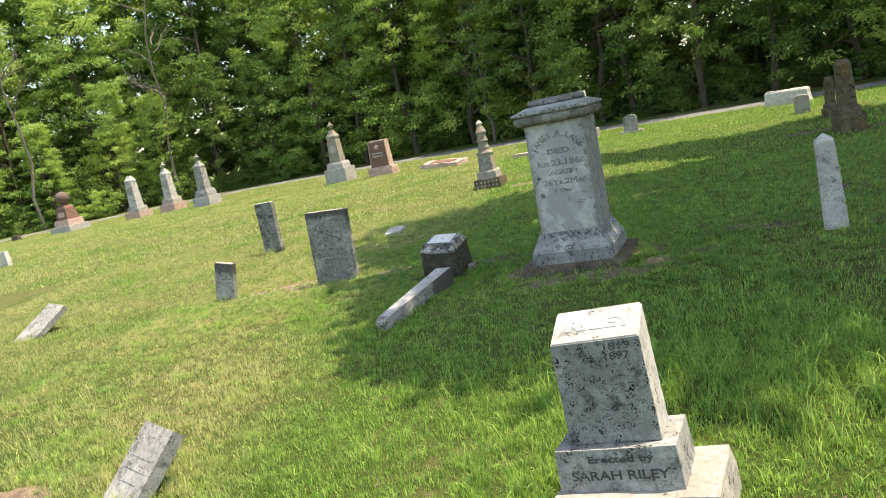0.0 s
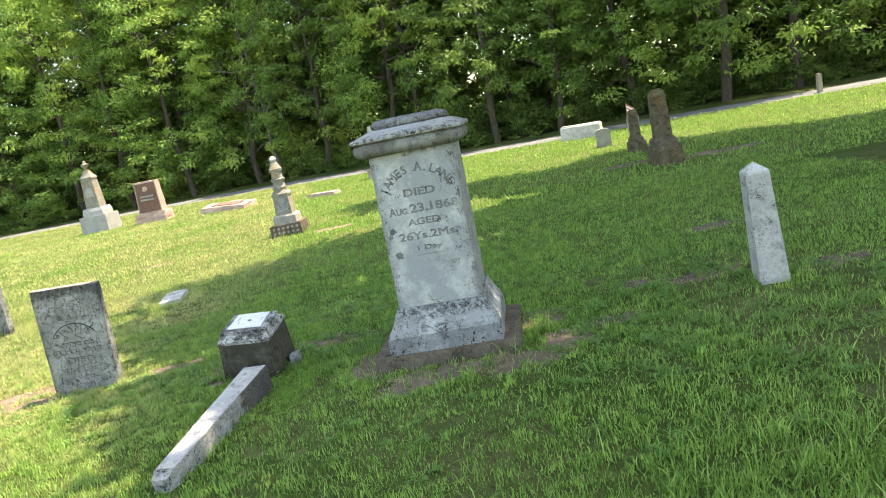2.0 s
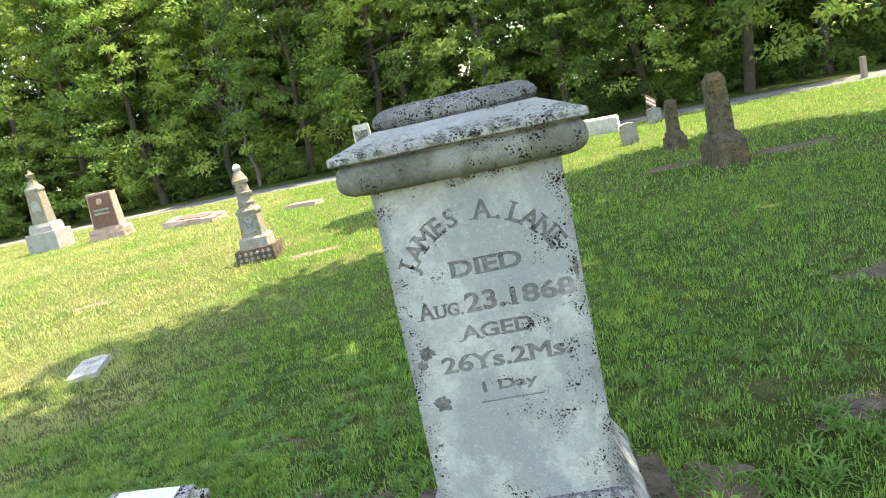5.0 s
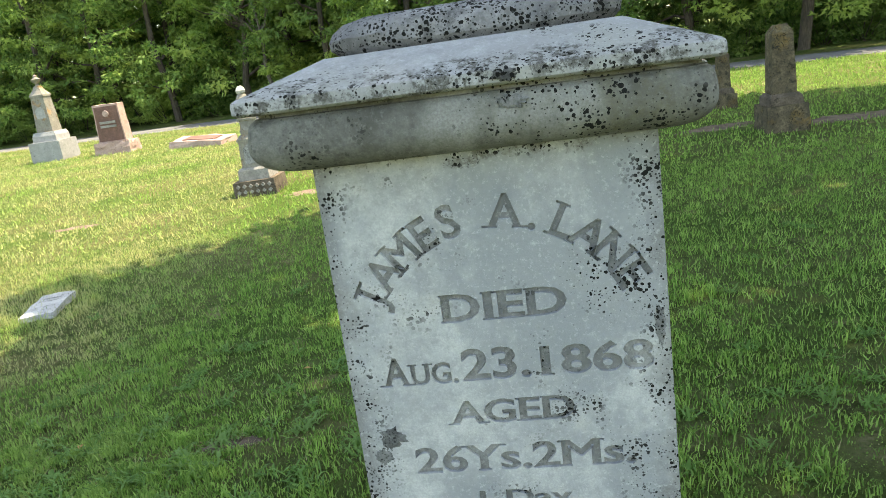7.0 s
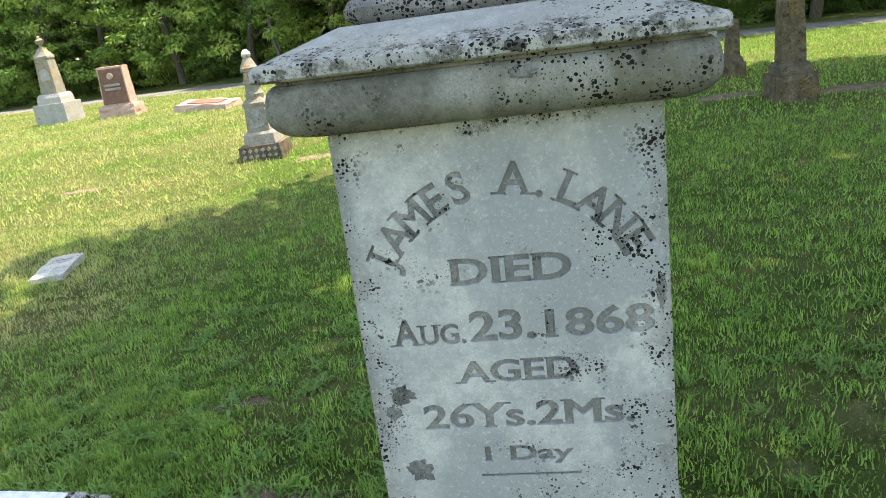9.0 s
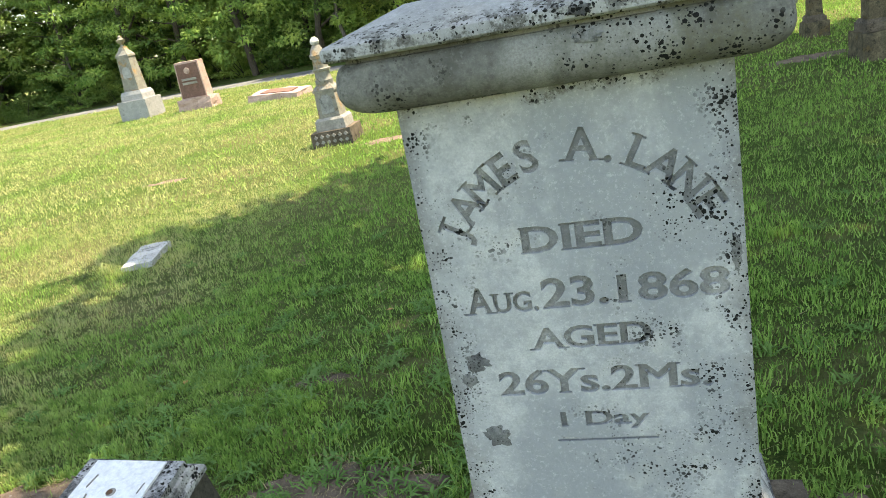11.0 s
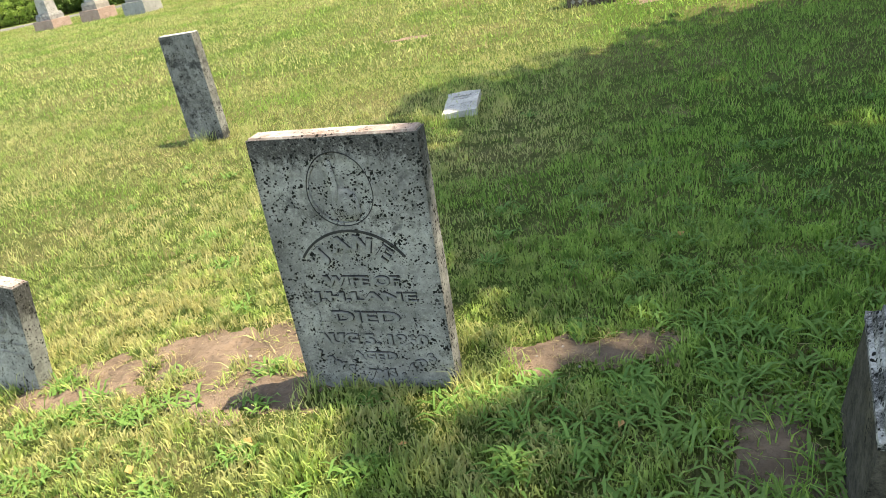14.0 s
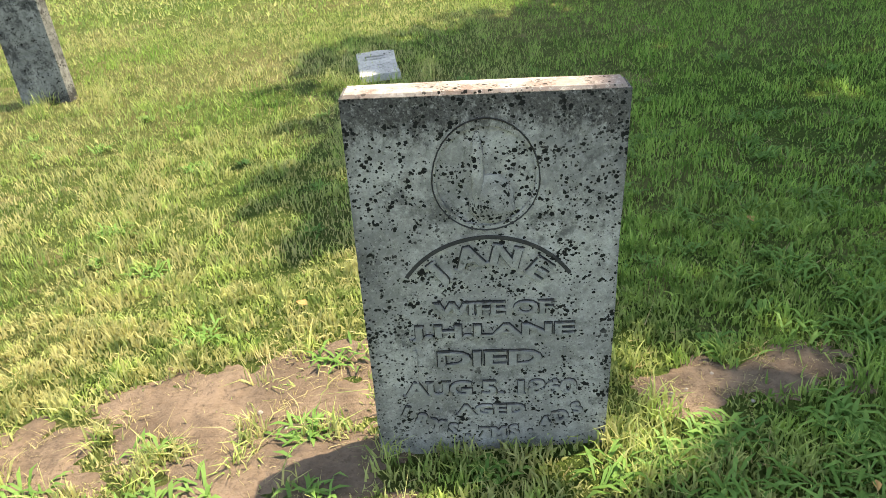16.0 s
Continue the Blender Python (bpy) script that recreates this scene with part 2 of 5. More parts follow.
def turf_material():
    m = Mat("turf")
    c = m.mix(m.ramp(m.noise(0.55, 5, 0.6, None, True), 0.38, 0.66), (0.08, 0.13, 0.028), (0.17, 0.16, 0.07))
    c = m.mix(m.ramp(m.noise(9, 8, 0.75, None, True), 0.42, 0.68, 0, 0.75), c, (0.034, 0.06, 0.012))
    c = m.mix(m.ramp(m.noise(2.3, 7, 0.7, None, True), 0.56, 0.70, 0, 0.75), c, (0.31, 0.26, 0.14))
    c = m.mix(m.ramp(m.noise(70, 4, 0.8, None, True), 0.45, 0.7, 0, 0.55), c, (0.17, 0.22, 0.05))
    m.bump(m.math("ADD", m.noise(45, 6, 0.8, None, True), m.noise(11, 5, 0.7, None, True)), 1.0, 0.05)
    m.b.inputs["Specular IOR Level"].default_value = 0.1
    return m.finish(c, 0.9)


def leaf_material(name, a, b, dry, clear=0.35, patch=0.55, tuft=0.0, gloss=0.25):
    """Blades and leaves: colour from piece to piece, in drifts over the ground, with light passing through."""
    m = Mat(name)
    geo = m.n.new("ShaderNodeNewGeometry")
    isl = geo.outputs["Random Per Island"]
    c = m.mix(isl, a, b)
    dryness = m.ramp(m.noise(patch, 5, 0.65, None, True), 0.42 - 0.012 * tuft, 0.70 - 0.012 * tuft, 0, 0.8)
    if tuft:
        # dry tint fades out across the shade's edge: sunlit and shaded tones in colour
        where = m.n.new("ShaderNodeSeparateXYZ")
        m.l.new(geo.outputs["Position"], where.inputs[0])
        sunlit_side = m.ramp(m.math("SUBTRACT", where.outputs[0], m.math("MULTIPLY", m.math("SUBTRACT", m.noise(0.8, 3, 0.6, None, True), 0.5), 1.6)), -2.3, -0.9, 1.0, 0.04)
        dryness = m.math("MULTIPLY", dryness, sunlit_side)
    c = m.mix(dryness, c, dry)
    if tuft:
        c = m.mix(m.ramp(m.noise(tuft, 3, 0.6, None, True), 0.49, 0.64, 0, 0.6), c, tuple(min(1, v * 1.12) for v in b))
        c = m.mix(m.ramp(m.noise(tuft * 1.7, 3, 0.6, None, True), 0.5, 0.61, 0, 0.65), c, tuple(v * 0.75 for v in a))
    m.b.inputs["Specular IOR Level"].default_value = gloss
    m.l.new(c, m.b.inputs["Base Color"])
    m.b.inputs["Roughness"].default_value = 0.55
    tr = m.n.new("ShaderNodeBsdfTranslucent")
    m.l.new(c, tr.inputs["Color"])
    mx = m.n.new("ShaderNodeMixShader")
    mx.inputs[0].default_value = clear
    m.l.new(m.b.outputs[0], mx.inputs[1])
    m.l.new(tr.outputs[0], mx.inputs[2])
    m.l.new(mx.outputs[0], m.out.inputs["Surface"])
    return m.m


def bark_material(name, a, b):
    m = Mat(name)
    c = m.mix(m.ramp(m.noise(6, 8, 0.7, (5, 5, 0.8)), 0.35, 0.65), a, b)
    m.bump(m.noise(14, 6, 0.7, (5, 5, 0.7)), 0.9, 0.04)
    return m.finish(c, 0.92)


def asphalt_material():
    m = Mat("worn_asphalt")
    c = m.mix(m.ramp(m.noise(1.2, 6, 0.6, None, True), 0.35, 0.7), (0.15, 0.15, 0.148), (0.10, 0.10, 0.098))
    c = m.mix(m.ramp(m.noise(60, 3, 0.7, None, True), 0.5, 0.7, 0, 0.5), c, (0.20, 0.20, 0.195))
    m.bump(m.noise(90, 3, 0.7, None, True), 0.5, 0.01)
    m.b.inputs["Specular IOR Level"].default_value = 0.15
    return m.finish(c, 1.0)


M_SOIL, M_TURF, M_ROAD = soil_material(), turf_material(), asphalt_material()
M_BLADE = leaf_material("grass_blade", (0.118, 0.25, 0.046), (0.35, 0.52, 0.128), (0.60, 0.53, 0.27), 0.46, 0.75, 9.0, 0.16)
M_STRAW = leaf_material("dry_straw_blade", (0.36, 0.30, 0.145), (0.48, 0.41, 0.22), (0.34, 0.30, 0.13), 0.25, 1.1)
M_WEED = leaf_material("broad_weed_leaf", (0.09, 0.20, 0.04), (0.19, 0.34, 0.085), (0.18, 0.28, 0.08), 0.4)
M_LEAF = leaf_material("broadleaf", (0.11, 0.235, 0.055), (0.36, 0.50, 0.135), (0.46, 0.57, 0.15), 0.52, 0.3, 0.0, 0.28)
# darker copy of broadleaf: the wood's shade is put into the leaf colour
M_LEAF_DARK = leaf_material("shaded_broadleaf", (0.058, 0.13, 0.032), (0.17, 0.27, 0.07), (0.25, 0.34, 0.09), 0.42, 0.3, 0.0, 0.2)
M_BARK = bark_material("grey_brown_bark", (0.115, 0.092, 0.072), (0.05, 0.04, 0.032))
M_DEADWOOD = bark_material("bleached_deadwood", (0.19, 0.165, 0.14), (0.10, 0.088, 0.074))


def plain(name, colour, rough=0.7):
    m = Mat(name)
    return m.finish(m.mix(m.ramp(m.noise(40, 4), 0.3, 0.7), colour, tuple(v * 0.8 for v in colour)), rough)


M_FLAG_RED, M_FLAG_WHITE, M_FLAG_BLUE = plain("red_cloth", (0.5, 0.2, 0.17)), plain("white_cloth", (0.75, 0.75, 0.75)), plain("blue_cloth", (0.04, 0.06, 0.25))
M_STICK = plain("flag_stick", (0.35, 0.24, 0.13))
M_TAN_LEAF = plain("fallen_leaf", (0.40, 0.23, 0.08))
M_RUST = plain("rusty_pin_hole", (0.10, 0.05, 0.025), 0.9)
M_PEBBLE = plain("pebble", (0.27, 0.24, 0.21), 0.9)
M_POST = plain("weathered_post", (0.30, 0.26, 0.21), 0.9)

# ---------------------------------------------------------------- builders


def thing(name, m, label, category, group=""):
    return_ob = new(name)
    return_ob.empty_display_size = 0.2
    return_ob.matrix_world = m
    return tagged(return_ob, label, category, group)


def part(name, bm, material, parent=None, label="", smooth=False):
    me = bpy.data.meshes.new(name)
    if isinstance(bm, bmesh.types.BMesh):
        bmesh.ops.recalc_face_normals(bm, faces=bm.faces)
        bm.to_mesh(me)
        bm.free()
    else:
        me = bm
    if material:
        me.materials.clear()
        me.materials.append(material)
    if smooth:
        me.shade_smooth()
        me.set_sharp_from_angle(angle=radians(34))
    ob = new(name, me)
    if parent:
        ob.parent = parent
    return tagged(ob, label)


def loft(rings, bevel=0.008, cuts=0, wobble=0.0, seed=0):
    """A block from rectangular rings (z, half x, half y[, shift x, shift y]), worn along its edges."""
    bm = bmesh.new()
    loops = []
    for r in rings:
        z, hx, hy = r[:3]
        sx, sy = r[3:5] if len(r) > 3 else (0, 0)
        loops.append([bm.verts.new((sx + a * hx, sy + b * hy, z)) for a, b in ((-1, -1), (1, -1), (1, 1), (-1, 1))])
    for lo, hi in zip(loops, loops[1:]):
        for k in range(4):
            bm.faces.new((lo[k], lo[(k + 1) % 4], hi[(k + 1) % 4], hi[k]))
    bm.faces.new(loops[0][::-1])
    bm.faces.new(loops[-1])
    if bevel:
        bmesh.ops.bevel(bm, geom=[e for e in bm.edges if e.calc_face_angle(0) > 0.3], offset=bevel, segments=2, affect="EDGES", profile=0.6)
    if cuts:
        bmesh.ops.triangulate(bm, faces=[f for f in bm.faces if len(f.verts) > 4])
        bmesh.ops.subdivide_edges(bm, edges=[e for e in bm.edges if e.calc_length() > 0.02], cuts=cuts, use_grid_fill=True)
    if wobble:
        for v in bm.verts:
            p = v.co * 6 + Vector((seed * 3.1, seed * 1.7, seed))
            d = noise.noise_vector(p) * wobble + noise.noise_vector(p * 3.5) * wobble * 0.5
            v.co += d
    return bm


def turned(profile, segs=20):
    """A round, lathe-turned piece from (z, radius) pairs."""
    bm = bmesh.new()
    rings = [[bm.verts.new((max(r, 1e-4) * math.cos(k * math.tau / segs), max(r, 1e-4) * math.sin(k * math.tau / segs), z)) for k in range(segs)] for z, r in profile]
    for lo, hi in zip(rings, rings[1:]):
        for k in range(segs):
            bm.faces.new((lo[k], lo[(k + 1) % segs], hi[(k + 1) % segs], hi[k]))
    bm.faces.new(rings[0][::-1])
    bm.faces.new(rings[-1])
    return bm


def text_mesh(body, size, depth=0.002, bold=0.0, squeeze=1.0, shear=0.0):
    """Letters standing upright in the xz plane, facing -y, centred on the origin."""
    cu = bpy.data.curves.new("letters", "FONT")
    cu.body, cu.size, cu.extrude, cu.offset, cu.shear = body, size, depth, bold, shear
    cu.align_x, cu.align_y, cu.resolution_u = "CENTER", "CENTER", 3
    ob = bpy.data.objects.new("letters", cu)
    scene.collection.objects.link(ob)
    me = bpy.data.meshes.new_from_object(ob.evaluated_get(bpy.context.evaluated_depsgraph_get()))
    bpy.data.objects.remove(ob)
    bpy.data.curves.remove(cu)
    me.transform(Matrix.Rotation(radians(90), 4, "X") @ Matrix.Diagonal((squeeze, 1, 1, 1)))
    return me


def lettering(name, items, material, parent, y, label=""):
    """One mesh of letter strings: (text, x, z, size, squeeze, turn, bold) on the plane at y."""
    bm = bmesh.new()
    for body, x, z, size, squeeze, turn, bold in items:
        me = text_mesh(body, size, 0.003, bold, squeeze)
        me.transform(pose(x, y, z, 0, -turn, 0))
        bm.from_mesh(me)
        bpy.data.meshes.remove(me)
    return part(name, bm, material, parent, label)


def fitted(body, x, z, width, height, depth=0.003, bold=0.0):
    """Letters drawn out to a given width and height, upright, centred at (x, z) on the plane y = 0."""
    me = text_mesh(body, 0.1, depth, bold)
    co = np.array([v.co[:] for v in me.vertices])
    lo, hi = co.min(0), co.max(0)
    me.transform(Matrix.Translation((x, 0, z)) @ Matrix.Diagonal((width / (hi[0] - lo[0]), 1, height / (hi[2] - lo[2]), 1)) @ Matrix.Translation((-(lo[0] + hi[0]) / 2, 0, -(lo[2] + hi[2]) / 2)))
    return me


SERIFS = {"A": "b0.06 b0.94", "D": "t0.12 b0.12", "E": "t0.12 b0.12", "F": "t0.14 b0.14", "H": "t0.1 b0.1 t0.9 b0.9", "I": "t0.5 b0.5", "J": "t0.8", "L": "t0.14 b0.14",
          "M": "t0.07 b0.07 t0.93 b0.93", "N": "t0.09 b0.09 t0.91", "U": "t0.09 t0.91", "W": "t0.05 t0.95", "Y": "t0.06 t0.94 b0.5", "1": "b0.6", "R": "t0.12 b0.12 b0.92", "4": "b0.7"}


def islands(me):
    """The separate letters of a text mesh, from its start to its end."""
    bm = bmesh.new()
    bm.from_mesh(weld(me))
    bm.verts.index_update()
    left, got = set(bm.verts), []
    while left:
        todo, seen = [left.pop()], set()
        while todo:
            v = todo.pop()
            seen.add(v)
            for e in v.link_edges:
                o = e.other_vert(v)
                if o in left:
                    left.discard(o)
                    todo.append(o)
        ids = {v.index for v in seen}
        index = {}
        out = bmesh.new()
        for v in seen:
            index[v.index] = out.verts.new(v.co)
        for f in bm.faces:
            if f.verts[0].index in ids:
                out.faces.new([index[v.index] for v in f.verts])
        piece = bpy.data.meshes.new("letter")
        out.to_mesh(piece)
        out.free()
        got.append(piece)
    bm.free()
    return sorted(got, key=lambda p: min(v.co.x for v in p.vertices))


def serif_bars(ch, me, depth):
    """Short bars across the stems of a capital letter, inside its box."""
    bm = bmesh.new()
    co = np.array([v.co[:] for v in me.vertices])
    lo, hi = co.min(0), co.max(0)
    w, h = hi[0] - lo[0], hi[2] - lo[2]
    for s in SERIFS.get(ch, "").split():
        x = lo[0] + w * float(s[1:])
        z = hi[2] - 0.045 * h if s[0] == "t" else lo[2] + 0.045 * h
        bmesh.ops.create_cube(bm, size=1, matrix=pose(x, (lo[1] + hi[1]) / 2, z) @ Matrix.Diagonal((0.44 * h, depth, 0.075 * h, 1)))
    return bm


def joined(meshes):
    bm = bmesh.new()
    for me in meshes:
        bm.from_mesh(me)
    out = bpy.data.meshes.new("letters")
    bm.to_mesh(out)
    bm.free()
    return out


def fat(me, spread):
    """Thick upright stems and thin cross strokes: a letter broadened sideways only."""
    got = []
    for k, dx in enumerate((0.0, -spread, spread)):
        got.append(me.copy())
        got[-1].transform(Matrix.Translation((dx, 0.0003 * k, 0)))
    return joined(got)


def arc_items(body, cx, cz, radius, span, size, squeeze=1.0, bold=0.0):
    """Letters spread along an arch."""
    n = len(body)
    got = []
    for k, ch in enumerate(body):
        a = span * (0.5 - k / (n - 1))
        if ch != " ":
            got.append((ch, cx - radius * math.sin(radians(a)), cz + radius * math.cos(radians(a)), size, squeeze, a, bold))
    return got


def volume(me):
    bm = bmesh.new()
    bm.from_mesh(me)
    v = bm.calc_volume()
    bm.free()
    return v


def weld(me):
    bm = bmesh.new()
    bm.from_mesh(me)
    bmesh.ops.remove_doubles(bm, verts=bm.verts, dist=1e-5)
    bmesh.ops.dissolve_degenerate(bm, edges=bm.edges, dist=1e-5)
    bmesh.ops.recalc_face_normals(bm, faces=bm.faces)
    bm.to_mesh(me)
    bm.free()
    return me


def carve(ob, cutters):
    """Cuts letters into a block, one after another; a cut that would break the block is left out. Returns which were cut."""
    done = []
    base = ob.data
    full = volume(base)
    for c in cutters:
        weld(c.data)
        mod = ob.modifiers.new("cut", "BOOLEAN")
        mod.operation, mod.object, mod.solver = "DIFFERENCE", c, "EXACT"
        mod.use_self = True
        bpy.context.view_layer.update()
        me = bpy.data.meshes.new_from_object(ob.evaluated_get(bpy.context.evaluated_depsgraph_get()))
        ob.modifiers.clear()
        good = 0.99 * full < volume(me) < volume(ob.data) - 1e-8
        done.append(good)
        if good:
            ob.data = me
        bpy.data.objects.remove(c)
    return done


def swell(x, y):
    """The lawn's gentle rise and unevenness."""
    h = 0.12 * math.exp(-((x - 3.0) ** 2 / 5 + (y - 6.6) ** 2 / 5))
    h += 0.075 * math.exp(-((x + 1.4) ** 2 / 6 + (y - 7.5) ** 2 / 2.5))
    f = min(1.0, max(0.0, (y - 15.5) / 5.0))
    return h + 0.1 * f * f * (3 - 2 * f) + 0.012 * noise.noise((x * 0.7, y * 0.7, 0))


def stand(x, y, rz=0.0, rx=0.0, ry=0.0, sink=0.0):
    return pose(x, y, swell(x, y) - sink, rx, ry, rz)


# ---------------------------------------------------------------- ground, road
def axis(lo, hi, step, far):
    inner = list(np.arange(lo, hi + 1e-6, step))
    out, d = [], step
    while d < far:
        d *= 1.6
        out.append(d)
    return [lo - v for v in reversed(out)] + inner + [hi + v for v in out]


def build_ground():
    xs, ys = axis(-10, 8, 0.15, 500), axis(0, 18, 0.15, 500)
    verts = [(x, y, swell(x, y)) for y in ys for x in xs]
    w = len(xs)
    faces = [(j * w + i, j * w + i + 1, (j + 1) * w + i + 1, (j + 1) * w + i) for j in range(len(ys) - 1) for i in range(w - 1)]
    me = bpy.data.meshes.new("ground")
    me.from_pydata(verts, [], faces)
    part("ground", me, M_TURF, smooth=True)
    tagged(bpy.data.objects["ground"], "mown green cemetery lawn with dry patches", "ground", "", "structure")


build_ground()

ROAD = ((-66, 21.6), (-33, 24.7), (-26, 28.2), (-19.5, 31.8), (-14.5, 33.0), (-8, 31.8), (-4, 30.4), (-1, 28.4), (2, 26.8), (4.2, 25.3), (7, 24.2), (10, 23.4), (13.5, 21.2), (22, 18.5), (60, 9.0))


def road_y(x):
    """The lane's near edge."""
    return float(np.interp(x, [p[0] for p in ROAD], [p[1] for p in ROAD]))


def build_road():
    bm = bmesh.new()
    rows = []
    for x in np.arange(-60, 60.1, 1.0):
        y = np.mean([road_y(x + d) for d in (-2, -1, 0, 1, 2)])
        wob = 0.08 * noise.noise((x * 0.8, 0, 3))
        rows.append([bm.verts.new((x, y + d + wob, z + 0.1)) for d, z in ((-0.1, -0.03), (0.0, 0.012), (1.2, 0.04), (2.4, 0.012), (2.5, -0.03))])
    for a, b in zip(rows, rows[1:]):
        for k in range(4):
            bm.faces.new((a[k], b[k], b[k + 1], a[k + 1]))
    ob = part("road", bm, M_ROAD, smooth=True)
    tagged(ob, "narrow worn grey asphalt cemetery lane", "road", "", "structure")


build_road()

# bare soil: (x, y, radius x, radius y)
DIRT = ((-2.72, 7.88, 0.38, 0.17), (-3.5, 7.92, 0.28, 0.12), (-1.52, 7.96, 0.26, 0.09), (-2.92, 8.12, 0.44, 0.2), (-2.62, 8.24, 0.2, 0.1), (-3.42, 8.06, 0.22, 0.12), (-1.74, 7.93, 0.14, 0.1), (-1.4, 8.02, 0.1, 0.06), (0.42, 6.42, 0.46, 0.15), (0.92, 6.33, 0.32, 0.16),
        (1.25, 7.03, 0.2, 0.22), (1.3, 6.45, 0.17, 0.22), (1.62, 6.62, 0.22, 0.1), (2.05, 7.3, 0.2, 0.1), (-0.02, 6.85, 0.12, 0.25), (-1.12, 7.42, 0.13, 0.28), (-0.36, 7.70, 0.30, 0.13), (-0.02, 7.62, 0.16, 0.1), (3.5, 8.88, 0.36, 0.16), (3.25, 6.75, 0.38, 0.14), (2.55, 7.12, 0.32, 0.14), (-3.68, 15.2, 0.3, 0.1), (-0.46, 8.58, 0.12, 0.06),
        (6.6, 14.75, 0.85, 0.3), (5.1, 15.5, 0.5, 0.25), (1.40, 2.52, 0.30, 0.17), (-2.85, 3.3, 0.33, 0.18), (-0.6, 15.3, 0.4, 0.16), (-0.85, 6.75, 0.1, 0.3), (-0.3, 7.75, 0.16, 0.1))


def dirtness(x, y):
    """1 inside bare soil, falling to 0 outside its ragged rim."""
    best = np.zeros_like(x)
    for cx, cy, rx, ry in DIRT:
        d = ((x - cx) / rx) ** 2 + ((y - cy) / ry) ** 2
        best = np.maximum(best, np.clip((1.1 - d) * 2.5, 0, 1))
    return best


def build_dirt():
    for k, (cx, cy, rx, ry) in enumerate(DIRT):
        bm = bmesh.new()
        rings, segs = 20, 80
        grid = [[None] * segs for _ in range(rings)]
        mid = bm.verts.new((cx, cy, swell(cx, cy) + 0.012))
        for i in range(rings):
            f = (i + 1) / rings
            for j in range(segs):
                a = j * math.tau / segs
                wob = 1 + 0.4 * noise.noise((math.cos(a) * 1.6 + k * 7, math.sin(a) * 1.6, 0)) + 0.25 * noise.noise((math.cos(a) * 5 + k, math.sin(a) * 5, 2))
                x, y = cx + rx * f * wob * math.cos(a) * 1.3, cy + ry * f * wob * math.sin(a) * 1.3
                z = swell(x, y) + 0.013 - 0.022 * f * f + 0.014 * noise.noise((x * 11, y * 11, 5)) + 0.008 * noise.noise((x * 34, y * 34, 1))
                grid[i][j] = bm.verts.new((x, y, z))
        for j in range(segs):
            bm.faces.new((mid, grid[0][j], grid[0][(j + 1) % segs]))
            for i in range(rings - 1):
                bm.faces.new((grid[i][j], grid[i + 1][j], grid[i + 1][(j + 1) % segs], grid[i][(j + 1) % segs]))
        ob = part("bare_soil", bm, M_SOIL, smooth=True)
        tagged(ob, "patch of bare brown soil in the lawn", "soil patch", "bare soil patches", "stuff")


build_dirt()

# ---------------------------------------------------------------- near stones
def round_loft(rings, radius, steps=4, wobble=0.0):
    """A square block from (z, half) rings, its upright edges rounded."""
    bm = bmesh.new()
    loops = []
    for z, h in rings:
        r = min(radius, h * 0.9)
        loop = []
        for q in range(4):
            for k in range(steps + 1):
                a = math.pi / 2 * (q + k / steps)
                cx, cy = ((1, 1), (-1, 1), (-1, -1), (1, -1))[q]
                p = Vector((cx * (h - r) + r * math.cos(a), cy * (h - r) + r * math.sin(a), z))
                loop.append(bm.verts.new(p + noise.noise_vector(p * 9) * wobble))
        loops.append(loop)
    for lo, hi in zip(loops, loops[1:]):
        for k in range(len(lo)):
            bm.faces.new((lo[k], lo[(k + 1) % len(lo)], hi[(k + 1) % len(lo)], hi[k]))
    bm.faces.new(loops[0][::-1])
    bm.faces.new(loops[-1])
    return bm


def cap_roll(half, z0):
    """The full rounded roll under the monument's cap."""
    roll = [(0.044 - 0.044 * math.cos(a), 0.79 + 0.185 * math.sin(a) ** 0.8) for a in np.linspace(0.0, math.pi * 0.5, 9)]
    roll += [(0.044 + 0.040 * math.sin(a), 0.945 + 0.03 * math.cos(a)) for a in np.linspace(0.2, math.pi * 0.5, 6)]
    return round_loft([(z0 + z, half * f) for z, f in (*roll, (0.0865, 0.940), (0.088, 0.925), (0.096, 0.923))], 0.03, 4, 0.0025)


def cap_slab(half, z0):
    """The cap's crisp thin slab with a sloping top."""
    prof = [(0.0944, 0.90), (0.0946, 0.980), (0.0960, 0.992), (0.0995, 1.0), (0.112, 1.0), (0.117, 0.996), (0.1205, 0.984), (0.164, 0.66)]
    return round_loft([(z0 + z, half * f) for z, f in prof], 0.02, 4, 0.0025)


def cap_cushion():
    """A worn oval cushion of rough stone, full all round."""
    prof = [(0.0, 0.90), (0.006, 0.95), (0.018, 0.995), (0.032, 1.0), (0.046, 0.965), (0.056, 0.90), (0.063, 0.78), (0.066, 0.5)]
    bm = round_loft([(1.617 + z, 0.25 * f) for z, f in prof], 0.13, 9)
    for v in bm.verts:
        v.co.y *= 0.86
        v.co += noise.noise_vector(v.co * 14) * 0.005 + noise.noise_vector(v.co * 45) * 0.0025
    return bm


